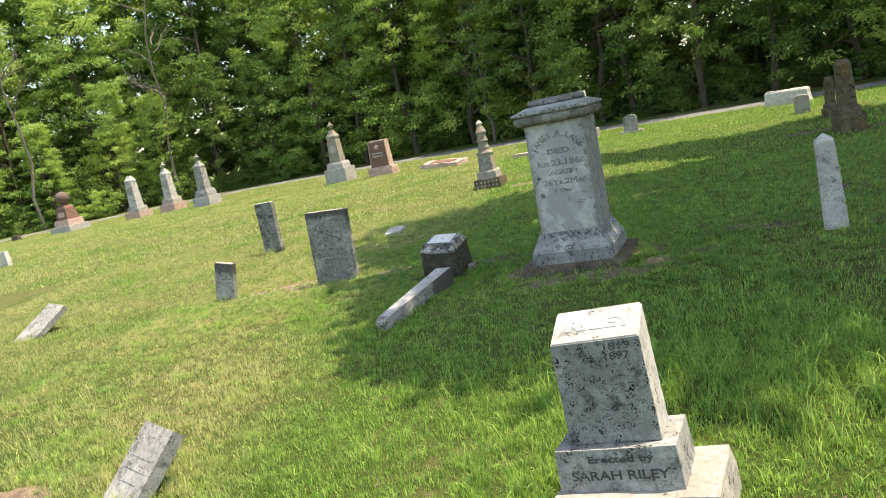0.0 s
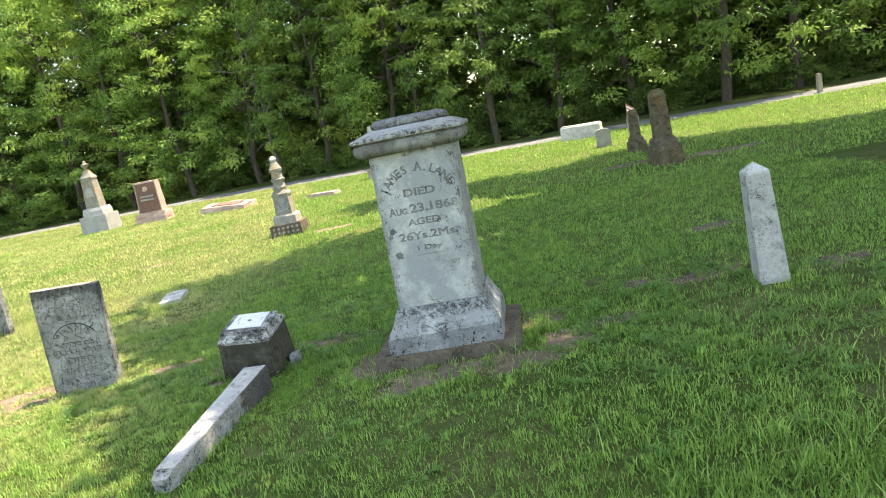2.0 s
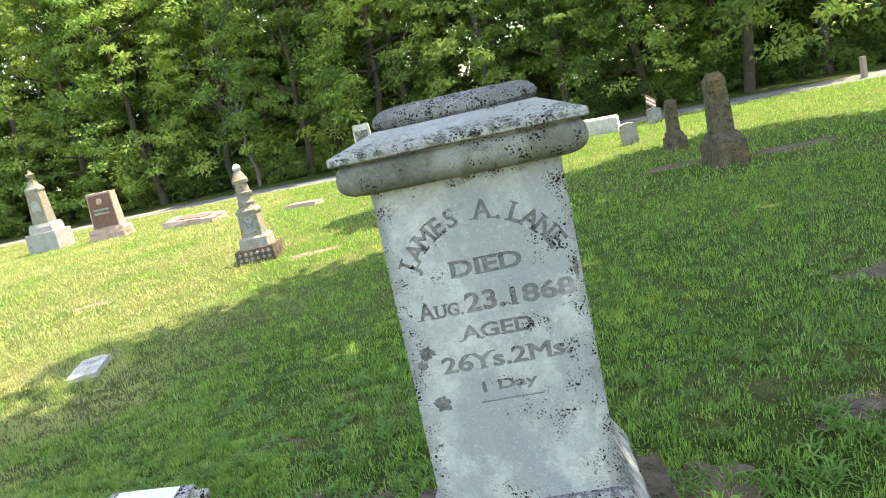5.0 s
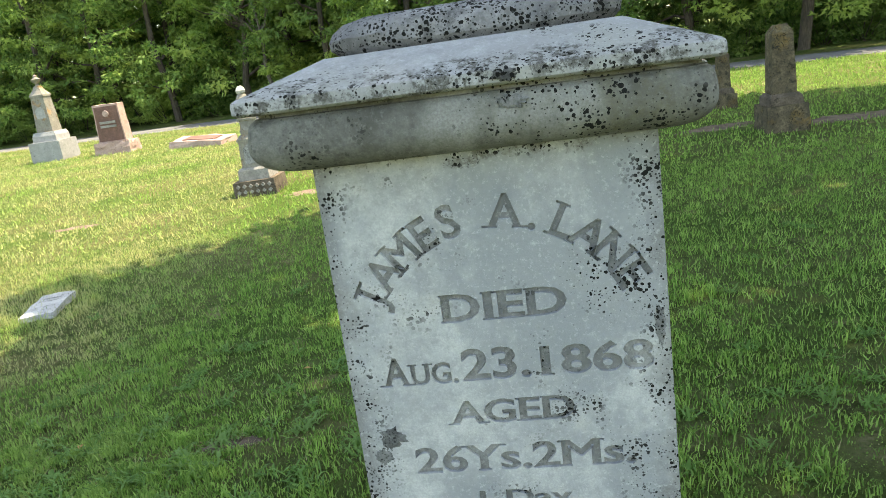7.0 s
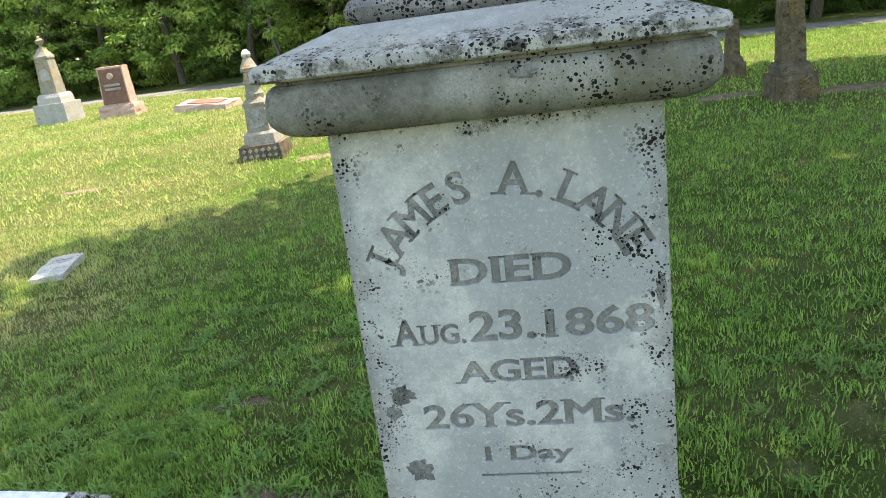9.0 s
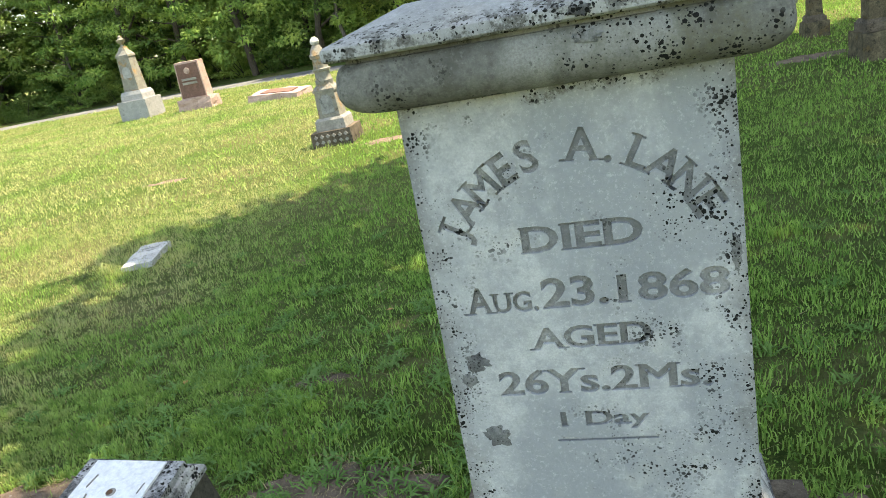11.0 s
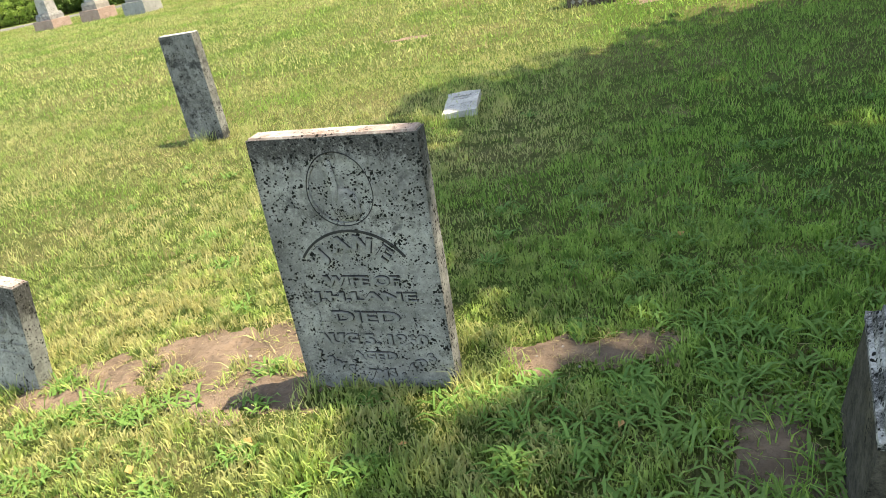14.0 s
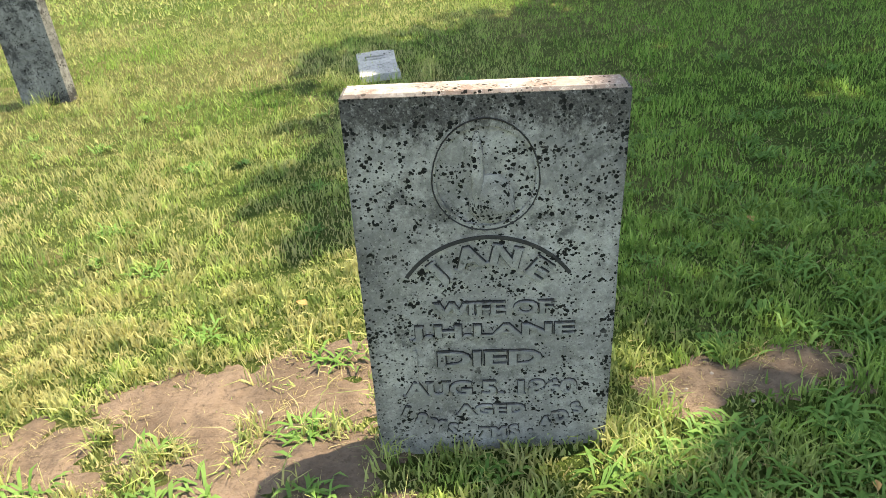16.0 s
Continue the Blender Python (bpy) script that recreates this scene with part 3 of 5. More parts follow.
def lichen_patch(parent, x, y, z, rx, rz, seed):
    """A low crust of lichen with a ragged rim, on a face that looks to -y."""
    bm = bmesh.new()
    rings = []
    for f, rise in ((1.0, 0.0), (0.8, 0.0014), (0.45, 0.0022)):
        ring = []
        for k in range(40):
            a = k * math.tau / 40
            r = f * (1 + 0.55 * noise.noise((math.cos(a) * 2.2 + seed, math.sin(a) * 2.2, 3)) + 0.4 * noise.noise((math.cos(a) * 7 + seed, math.sin(a) * 7, 8)))
            ring.append(bm.verts.new((x + rx * r * math.cos(a), y - rise, z + rz * r * math.sin(a))))
        rings.append(ring)
    for lo, hi in zip(rings, rings[1:]):
        for k in range(40):
            bm.faces.new((lo[k], lo[(k + 1) % 40], hi[(k + 1) % 40], hi[k]))
    bm.faces.new(rings[-1])
    part("lichen_patch", bm, M_LICHEN, parent, "black lichen crust")


def lane_monument():
    t = thing("gravestone_monument", pose(0.598, 6.971, 0, 0, 0, -12.3), "tall grey-white marble monument with moulded cap and carved inscription", "gravestone")
    part("plinth", loft([(-0.1, 0.495, 0.41), (0.165, 0.482, 0.395)], 0.012, 3, 0.008, 1), M_PLINTH, t, "dirty brown sandstone footing slab")
    part("base_block", loft([(0.163, 0.378, 0.378), (0.272, 0.374, 0.374)], 0.006, 2, 0.003, 2), M_BASE_BLOCK, t, "grey water-stained marble base block")
    part("base", loft([(0.272, 0.368, 0.368), (0.284, 0.366, 0.366), (0.30, 0.362, 0.362), (0.345, 0.335, 0.335), (0.42, 0.302, 0.302), (0.448, 0.292, 0.292)], 0.005, 1, 0.003, 2), M_MARBLE_BASE, t, "flared marble base with black water stains")
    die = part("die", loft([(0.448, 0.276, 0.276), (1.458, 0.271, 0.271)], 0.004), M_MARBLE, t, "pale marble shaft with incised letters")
    cutters = []

    def cut(me, z):
        me.transform(Matrix.Translation((0, -0.2755 + 0.005 * (z - 0.448) / 1.01, 0)))
        cutters.append(new("cutter", me))
        cutters[-1].matrix_world = t.matrix_world
    lines = []
    ring = [(it[0], it) for it in arc_items("JAMES A.LANE", 0.004, 1.108, 0.243, 121, 0.078, 0.95, 0.0022)]
    got, bars = [], []
    for ch, (_, x, z, size, squeeze, turn, bold) in ring:
        me = text_mesh(ch, size, 0.010, bold, squeeze)
        bar = bpy.data.meshes.new("bars")
        serif_bars(ch, me, 0.0192).to_mesh(bar)
        for q in (me, bar):
            q.transform(pose(x, 0, z, 0, -turn, 0))
        got.append(me)
        bars.append(bar)
    lines.append((got, bars, 1.33))
    for body, x, z, w, h in (("DIED", 0.008, 1.196, 0.208, 0.050), ("A", -0.190, 1.088, 0.046, 0.054), ("UG.", -0.123, 1.081, 0.082, 0.041), ("23.", -0.016, 1.092, 0.118, 0.060), ("1868", 0.152, 1.090, 0.186, 0.056), ("AGED", 0.002, 1.003, 0.215, 0.046), ("26Ys.2Ms.", 0.012, 0.914, 0.385, 0.054), ("1 Day", 0.008, 0.826, 0.165, 0.042)):
        got = islands(fitted(body, x, z, w, h, 0.010, 0.0032))
        bars = []
        for ch, me in zip(body.replace(" ", ""), got):
            bar = bpy.data.meshes.new("bars")
            serif_bars(ch, me, 0.0192).to_mesh(bar)
            bars.append(bar)
        lines.append((got, bars, z))
    for got, bars, z in lines:
        for me, bar in zip(got, bars):
            # dark plates on the floor of each cut deepen the letters' shade
            shade_fill = joined([me, bar])
            shade_fill.transform(Matrix.Translation((0, -0.0735 + 0.005 * (z - 0.448) / 1.01, 0)) @ Matrix.Diagonal((1, 0.15, 1, 1)))
            shade_fill.transform(Matrix.Translation((0, -0.1945, 0)))
            part("letter_grime", shade_fill, M_LETTER, t)
        cut(joined(got), z)
        cut(joined(bars), z)
    bm = bmesh.new()
    bmesh.ops.create_cube(bm, size=1, matrix=pose(0.008, -0.274, 0.785) @ Matrix.Diagonal((0.187, 0.012, 0.006, 1)))
    cutters.append(part("cutter", bm, None))
    cutters[-1].matrix_world = t.matrix_world
    carve(die, cutters)
    for k, (x, z, rx, rz) in enumerate(((-0.215, 0.962, 0.024, 0.020), (-0.236, 0.925, 0.016, 0.016), (0.257, 1.135, 0.009, 0.036), (-0.20, 0.80, 0.026, 0.024))):
        lichen_patch(t, x, -0.2757 + 0.005 * (z - 0.448) / 1.01, z, rx, rz, 3.7 * k)
    lichen_patch(t, 0.055, -0.3585, 1.566, 0.018, 0.008, 40.0)
    lichen_patch(t, 0.06, -0.3475, 1.528, 0.022, 0.010, 44.0)
    part("cap_roll", cap_roll(0.358, 1.458), M_ROLL, t, "rounded moulding under the cap, algae stain and underside shade in its colour", True)
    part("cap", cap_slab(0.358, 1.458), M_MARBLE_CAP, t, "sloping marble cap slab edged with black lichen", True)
    part("rough_top", cap_cushion(), M_ROUGH_TOP, t, "rough lichened oval cushion on the cap", True)
    return t


lane_monument()


def riley_stone():
    t = thing("gravestone", pose(0.795, 2.638, -0.043, -4.0, -4.5, -13.3), "small white marble gravestone on two stepped blocks, stained face", "gravestone")
    part("plinth", loft([(-0.1, 0.33, 0.24, 0.05, 0), (0.228, 0.31, 0.22, 0.055, 0)], 0.022, 3, 0.016, 4), M_BUFF, t, "rough pale concrete footing")
    base = part("base", loft([(0.226, 0.238, 0.155), (0.396, 0.233, 0.15)], 0.006, 1, 0.003, 2), M_GREYWHITE, t)
    bm = loft([(0.396, 0.178, 0.095), (0.85, 0.174, 0.088)], 0)
    for v in bm.verts:
        if v.co.z > 0.8:
            v.co.z = 0.805 if v.co.y < 0 else 0.893
    bmesh.ops.bevel(bm, geom=bm.edges[:], offset=0.006, segments=2, affect="EDGES")
    die = part("die", bm, M_WHITE_LICHEN, t, "white marble block with sloping lettered top")
    bm = bmesh.new()
    low, high = [(-0.1775, -0.0962, 0.400), (0.1775, -0.0962, 0.400)], [(0.1735, -0.0902, 0.802), (-0.1735, -0.0902, 0.802)]
    f = bm.faces.new([bm.verts.new(p) for p in low + high])
    got = bmesh.ops.extrude_face_region(bm, geom=[f])
    bmesh.ops.translate(bm, verts=[v for v in got["geom"] if isinstance(v, bmesh.types.BMVert)], vec=(0, 0.012, 0))
    part("stained_face", bm, M_GREEN_SLATE, die, "green-grey lichen-stained front face")
    for body, x, z, w, h in (("Erected by", 0.02, 0.353, 0.25, 0.036), ("SARAH RILEY", 0.005, 0.293, 0.375, 0.036)):
        me = fitted(body, x, z, w, h, 0.002, 0.0012)
        me.transform(Matrix.Translation((0, -0.153, 0)))
        for q in islands(me):
            part("letter", q, M_LETTER_DARK, base)
    for body, x, z, w, h in (("1819", 0.085, 0.776, 0.10, 0.03), ("1897", 0.08, 0.738, 0.095, 0.03)):
        me = fitted(body, x, z, w, h, 0.002, 0.0008)
        me.transform(Matrix.Translation((0, -0.0898 - (0.797 - z) * 0.015, 0)))
        for q in islands(me):
            part("letter", q, M_LETTER_DARK, die)
    me = fitted("RILEY", 0.02, 0.0, 0.27, 0.065, 0.0022, 0.003)
    me.transform(pose(0, -0.002, 0.8496, -63.7, 0, 0))
    for q in islands(me):
        part("letter", q, M_WHITE_CARVED, die)
    for w, x, z in ((0.16, -0.07, 0.776), (0.14, -0.07, 0.738), (0.22, 0, 0.69), (0.2, 0.02, 0.645), (0.24, 0, 0.60), (0.18, 0, 0.56), (0.22, 0, 0.50), (0.25, 0, 0.45)):
        bm = bmesh.new()
        bmesh.ops.create_cube(bm, size=1, matrix=pose(x, -0.0900 - (0.797 - z) * 0.015, z) @ Matrix.Diagonal((w, 0.004, 0.016, 1)))
        part("worn_line", bm, M_GREEN_SLATE, die)


riley_stone()


def slab(name, m, w, h, thick, face, label, sink=0.08, edge=None, taper=0.985, cuts=2, seed=1):
    """An upright slab with a flat top and worn edges."""
    t = thing(name, m, label, "gravestone")
    b = part("slab", loft([(-sink, w / 2, thick / 2), (h * 0.5, w / 2 * (1 + taper) / 2, thick / 2), (h, w / 2 * taper, thick / 2 * 0.95)], 0.006, cuts, 0.0025, seed), face, t)
    if edge:
        part("top_edge", loft([(h - 0.003, w / 2 * taper - 0.004, thick / 2 - 0.004), (h + 0.006, w / 2 * taper - 0.008, thick / 2 - 0.008)], 0.003, 2, 0.002, seed), edge, t, "paler strip on the top edge")
    return t, b


def lane_slab():
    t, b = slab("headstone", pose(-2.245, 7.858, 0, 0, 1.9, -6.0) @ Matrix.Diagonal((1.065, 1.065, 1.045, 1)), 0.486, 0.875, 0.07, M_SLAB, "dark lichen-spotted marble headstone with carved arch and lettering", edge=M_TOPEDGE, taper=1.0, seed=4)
    y = -0.0345
    # recessed oval with a raised carved finger, and an arched band
    bm = bmesh.new()
    segs = 36
    def oval(rx, rz, yy):
        return [bm.verts.new((rx * math.cos(a), yy, 0.715 + rz * math.sin(a) + (0.02 if math.sin(a) > 0 else 0) * math.sin(a))) for a in [k * math.tau / segs for k in range(segs)]]
    o, i, d = oval(0.0965, 0.100, y + 0.0005), oval(0.0955, 0.099, y - 0.0022), oval(0.0935, 0.0965, y + 0.001)
    for p, q in ((o, i), (i, d)):
        for k in range(segs):
            bm.faces.new((p[k], p[(k + 1) % segs], q[(k + 1) % segs], q[k]))
    # dark ring puts the shade round the oval recess into colour
    part("oval_border", bm, M_CARVED_SHADE, t, "", True)
    cutter = new("cutter", bpy.data.meshes.new("cutter"))
    disc = turned([(-0.03, 0.0925), (0.012, 0.0885)], 40)
    disc.to_mesh(cutter.data)
    disc.free()
    cutter.matrix_world = t.matrix_world @ pose(0, y - 0.006, 0.722, -90, 0, 0) @ Matrix.Diagonal((1.0, 1.09, 1, 1))
    carve(b, [cutter])
    part("carved_palm", turned([(0.628, 0.004), (0.634, 0.026), (0.655, 0.042), (0.69, 0.040), (0.712, 0.030), (0.726, 0.012)], 18), M_SLAB, t, "worn raised hand carved in an oval", True).matrix_basis = Matrix.Translation((0.010, y + 0.005, 0)) @ Matrix.Diagonal((1, 0.26, 1, 1))
    part("carved_finger", turned([(0.66, 0.010), (0.72, 0.0115), (0.76, 0.0105), (0.79, 0.009), (0.808, 0.003)], 12), M_SLAB, t, "raised pointing finger", True).matrix_basis = Matrix.Translation((-0.014, y + 0.003, 0)) @ Matrix.Diagonal((1, 0.7, 1, 1))
    bm = bmesh.new()
    prev = None
    for k in range(29):
        a = radians(-57 + 114 * k / 28)
        ring = [bm.verts.new((r * math.sin(a), yy, 0.418 + r * math.cos(a))) for r, yy in ((0.180, y + 0.001), (0.180, y - 0.0028), (0.187, y - 0.0028), (0.187, y + 0.001))]
        if prev:
            for j in range(3):
                bm.faces.new((prev[j], ring[j], ring[j + 1], prev[j + 1]))
        prev = ring
    # dark line drawn for the shade at the arch's recessed edge
    part("arch_grime", bm, M_CARVED_SHADE, t, "dark line for the shade along the recessed arch")
    rows = []
    for ch, x, z, size, squeeze, turn, bold in arc_items("JANE", 0.0, 0.412, 0.150, 78, 0.062, 1.2, 0.002):
        rows.append((ch, pose(x, 0, z, 0, -turn, 0), size, squeeze))
    for k, ch in enumerate("18YS.7MS.4DS"):
        a = k / 11 - 0.5
        rows.append((ch, pose(0.36 * a, 0, 0.115 + 0.26 * a * a, 0, -45 * a, 0), 0.04, 1.0))
    for ch, m, size, squeeze in rows:
        # a dark outline behind each letter stands in for its relief shade
        for nm, dep, bold, mat in (("letter", 0.006, 0.0010, M_RAISED), ("letter_grime", 0.0015, 0.0030, M_CARVED_SHADE)):
            me = text_mesh(ch, size, dep, bold, squeeze)
            if nm == "letter":
                bm = serif_bars(ch, me, dep * 1.9)
                bm.from_mesh(fat(me, size * 0.035))
                bm.to_mesh(me)
                bm.free()
            else:
                me = fat(me, size * 0.035)
            me.transform(Matrix.Translation((0, y - 0.001, 0)) @ m)
            part(nm, me, mat, t)
    for body, x, z, w, h in (("WIFE OF", 0.01, 0.443, 0.225, 0.030), ("J.H.LANE", 0.005, 0.386, 0.32, 0.036), ("DIED", 0.0, 0.320, 0.205, 0.036), ("AUG 5. 1860", 0.0, 0.242, 0.35, 0.038), ("AGED", 0.0, 0.183, 0.14, 0.027)):
        # these lines get the same painted shade outline
        for nm, dep, grow, bold, mat in (("letter", 0.006, 0.0, 0.001, M_RAISED), ("letter_grime", 0.0015, 0.005, 0.0035, M_CARVED_SHADE)):
            for ch, me in zip(body.replace(" ", ""), islands(fitted(body, x, z, w + grow, h + grow, dep, bold))):
                bm = serif_bars(ch, me, dep * 1.9)
                bm.from_mesh(fat(me, h * 0.055))
                bm.to_mesh(me)
                bm.free()
                me.transform(Matrix.Translation((0, y - 0.001, 0)))
                part(nm, me, mat, t)
    for x in (-0.15, 0.15):
        bm = bmesh.new()
        bmesh.ops.create_cube(bm, size=1, matrix=pose(x, y, 0.30) @ Matrix.Diagonal((0.006, 0.006, 0.085, 1)))
        part("border_line", bm, M_SLAB, t)


lane_slab()


def small_slab():
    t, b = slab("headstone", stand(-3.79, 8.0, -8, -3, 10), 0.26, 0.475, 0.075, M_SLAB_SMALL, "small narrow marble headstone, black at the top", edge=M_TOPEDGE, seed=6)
    for z in (0.235, 0.19):
        bm = bmesh.new()
        bmesh.ops.create_cube(bm, size=1, matrix=pose(0, -0.0365, z) @ Matrix.Diagonal((0.21, 0.008, 0.009, 1)))
        part("raised_line", bm, M_SLAB, t)
    lettering("inscription", [("JAS.", 0.0, 0.212, 0.03, 1.2, 0, 0.0005)], M_SLAB, t, -0.037)
    part("carved_emblem", turned([(0.27, 0.03), (0.30, 0.055), (0.34, 0.05), (0.37, 0.015)], 14), M_SLAB, t, "worn raised carving", True).matrix_basis = Matrix.Translation((0, -0.036, 0)) @ Matrix.Diagonal((1, 0.2, 1, 1))


small_slab()


def far_slab():
    t, b = slab("headstone", stand(-4.70, 11.56, -12, -1, -1), 0.35, 0.875, 0.09, M_SLAB_BLACK, "tall dark blackened marble headstone with white top edge", edge=M_WHITE, seed=8)
    bm = bmesh.new()
    prev = None
    for k in range(21):
        a = radians(-90 + 180 * k / 20)
        ring = [bm.verts.new((r * math.sin(a), yy, 0.62 + r * math.cos(a))) for r, yy in ((0.125, -0.044), (0.125, -0.05), (0.14, -0.05), (0.14, -0.044))]
        if prev:
            for j in range(3):
                bm.faces.new((prev[j], ring[j], ring[j + 1], prev[j + 1]))
        prev = ring
    part("arch_border", bm, M_SLAB_BLACK, t)
    for w, z in ((0.2, 0.36), (0.24, 0.30), (0.18, 0.24), (0.22, 0.18), (0.25, 0.13)):
        bm = bmesh.new()
        bmesh.ops.create_cube(bm, size=1, matrix=pose(0, -0.0455, z) @ Matrix.Diagonal((w, 0.006, 0.018, 1)))
        part("worn_line", bm, M_SLAB_BLACK, t)


far_slab()


def pedestal():
    t = thing("pedestal_block", pose(-0.806, 7.335, 0.055, 9.5, 2.8, -13.2) @ Matrix.Diagonal((1.05, 1.05, 1.04, 1)), "blackened marble pedestal with white broken top and pin hole", "gravestone")
    part("body", loft([(-0.12, 0.20, 0.20), (0.325, 0.176, 0.176)], 0.005, 2, 0.003, 1), M_SOOTBLACK, t, "soot-black block sides")
    part("shoulder", loft([(0.325, 0.181, 0.181), (0.345, 0.181, 0.181), (0.352, 0.172, 0.170), (0.375, 0.166, 0.150), (0.38, 0.160, 0.142), (0.402, 0.158, 0.138)], 0.004, 2, 0.002, 2), M_BLOTCH, t, "moulded shoulder with black and white lichen")
    part("broken_top", loft([(0.396, 0.118, 0.112, -0.008, 0.02), (0.4065, 0.116, 0.11, -0.008, 0.02)], 0.002, 7, 0.0035, 9), M_WHITE_PANEL, t, "fresh white broken top face")
    part("pin_hole", turned([(0.402, 0.005), (0.4088, 0.010), (0.4098, 0.007), (0.4085, 0.004)], 12), M_RUST, t, "rust-stained iron pin hole").matrix_basis = Matrix.Translation((-0.003, 0.012, 0))
    for k, (px, py, ln, rz) in enumerate(((-0.085, 0.05, 0.05, 80), (-0.07, -0.01, 0.03, 100), (0.085, 0.03, 0.04, 85))):
        part("crack", loft([(0.404, ln / 2, 0.0012), (0.4099, ln / 2 * 0.9, 0.0008)], 0, 0, 0.0), M_BUFF, t, "fine dark crack in the white face").matrix_basis = pose(px, py, 0, 0, 0, rz)
    part("rust_stain", turned([(0.4045, 0.016), (0.4084, 0.013)], 14), M_BUFF, t, "orange rust stain").matrix_basis = Matrix.Translation((0.0, 0.014, 0.0))


pedestal()


def fallen_shaft():
    a, b = Vector((-1.13, 5.74, 0.055)), Vector((-0.76, 6.90, 0.135))
    t = thing("fallen_obelisk", Matrix.Translation(a) @ (b - a).to_track_quat("Z", "Y").to_matrix().to_4x4() @ pose(0, 0, 0, 0, 0, 0), "fallen tapered marble shaft lying in the grass", "gravestone")
    ln = (b - a).length
    # sides dark from stain and from shade put into the colour; pale sheet on top
    part("shaft", loft([(-0.02, 0.042, 0.045), (0.05, 0.060, 0.066), (ln, 0.088, 0.108)], 0.005, 2, 0.003, 7), M_SLAB, t, "dark-stained shaft sides with shade in their colour")
    up = t.matrix_world.to_3x3().transposed() @ Vector((0, 0, 1))
    ax = 1 if abs(up.y) > abs(up.x) else 0
    sg = 1 if up[ax] > 0 else -1
    bm = loft([(0.055, 0.052, 0.004), (ln - 0.01, 0.079, 0.004)], 0.002, 3, 0.002, 4)
    near, far = (0.066, 0.108) if ax else (0.060, 0.088)
    tilt = math.degrees(math.atan2(far - near, ln))
    face = part("top_face", bm, M_WHITE_LICHEN, t, "pale lichened sheet for the brighter upper face")
    face.matrix_basis = (pose(0, sg * (near - 0.001), 0, -sg * tilt, 0, 0) if ax else pose(sg * (near - 0.001), 0, 0, 0, sg * tilt, 90))
    return t


fallen_shaft()


def chip(x, y, w, d, h, rz, mat, label, name="stone_fragment"):
    ob = part(name, loft([(-0.04, w / 2, d / 2), (h, w / 2 * 0.85, d / 2 * 0.85)], 0.006, 2, 0.012, x), mat)
    ob.matrix_world = stand(x, y, rz)
    tagged(ob, label, "stone fragment")


chip(-0.55, 7.32, 0.07, 0.12, 0.075, -10, M_GREYWHITE, "broken piece of white marble beside the pedestal")


def flush_marker():
    t = thing("grave_marker", stand(-2.49, 11.47, 3, 2, 0), "flat white marble marker lying flush in the grass", "grave marker")
    part("slab", loft([(-0.05, 0.135, 0.275), (0.05, 0.13, 0.265)], 0.008, 3, 0.01, 3), M_WHITE, t)
    for k in range(5):
        bm = bmesh.new()
        bmesh.ops.create_cube(bm, size=1, matrix=pose(0, 0.15 - 0.07 * k, 0.0505) @ Matrix.Diagonal((0.16 + 0.03 * (k % 2), 0.014, 0.003, 1)))
        part("worn_line", bm, M_WHITE_LICHEN, t)


flush_marker()


def pointed_post():
    t = thing("obelisk", pose(2.79, 6.63, -0.01, 0, -2.5, -13.5), "slim white marble obelisk with pointed top", "gravestone")
    part("shaft", loft([(0.0, 0.10, 0.10), (0.88, 0.075, 0.075)], 0.005, 2, 0.002, 1), M_WHITE_LICHEN, t)
    part("point", loft([(0.88, 0.075, 0.075), (0.895, 0.072, 0.072), (0.95, 0.006, 0.006)], 0.004, 1, 0.001, 2), M_WHITE, t, "pale pyramid point")


pointed_post()


def leaning(base, top, w, thick, mat, label, rz=0.0, lines=()):
    """A slab that has tipped over: from the middle of its foot to the middle of its top."""
    a, b = Vector(base), Vector(top)
    up = (b - a).normalized()
    side = Vector((math.cos(radians(rz)), math.sin(radians(rz)), 0))
    side = (side - up * side.dot(up)).normalized()
    m = Matrix((side, up.cross(side), up)).transposed().to_4x4()
    t = thing("leaning_headstone", Matrix.Translation(a) @ m, label, "gravestone")
    h = (b - a).length
    part("slab", loft([(-0.12, w / 2, thick / 2), (h, w / 2 * 0.99, thick / 2)], 0.006, 2, 0.003, a.x), mat, t)
    for f, z in lines:
        bm = bmesh.new()
        bmesh.ops.create_cube(bm, size=1, matrix=pose(0, -thick / 2 - 0.001, h * z) @ Matrix.Diagonal((w * f, 0.004, 0.012, 1)))
        part("worn_line", bm, mat, t)


leaning((-6.43, 7.66, 0), (-6.23, 8.08, 0.28), 0.37, 0.07, M_GREYWHITE, "white marble headstone leaning far back in the grass", -12, ((0.7, 0.9), (0.5, 0.78), (0.75, 0.4), (0.6, 0.2)))
leaning((-1.93, 3.12, -0.02), (-1.74, 3.40, 0.30), 0.29, 0.085, M_GREYWHITE, "tipped white marble headstone, grey lichen on top", -22, ((0.6, 0.6), (0.7, 0.45), (0.5, 0.3)))
chip(-15.6, 17.4, 0.5, 0.15, 0.42, -10, M_WHITE, "pale upright headstone in the sunny lawn", "headstone")


# ---------------------------------------------------------------- far stones
def urn(t, z, s, mat):
    part("urn", turned([(z, 0.10 * s), (z + 0.03 * s, 0.10 * s), (z + 0.05 * s, 0.05 * s), (z + 0.10 * s, 0.045 * s), (z + 0.16 * s, 0.12 * s), (z + 0.22 * s, 0.14 * s),
                        (z + 0.235 * s, 0.15 * s), (z + 0.25 * s, 0.09 * s), (z + 0.31 * s, 0.05 * s), (z + 0.33 * s, 0.06 * s), (z + 0.37 * s, 0.02 * s)]), mat, t, "turned stone urn", True)


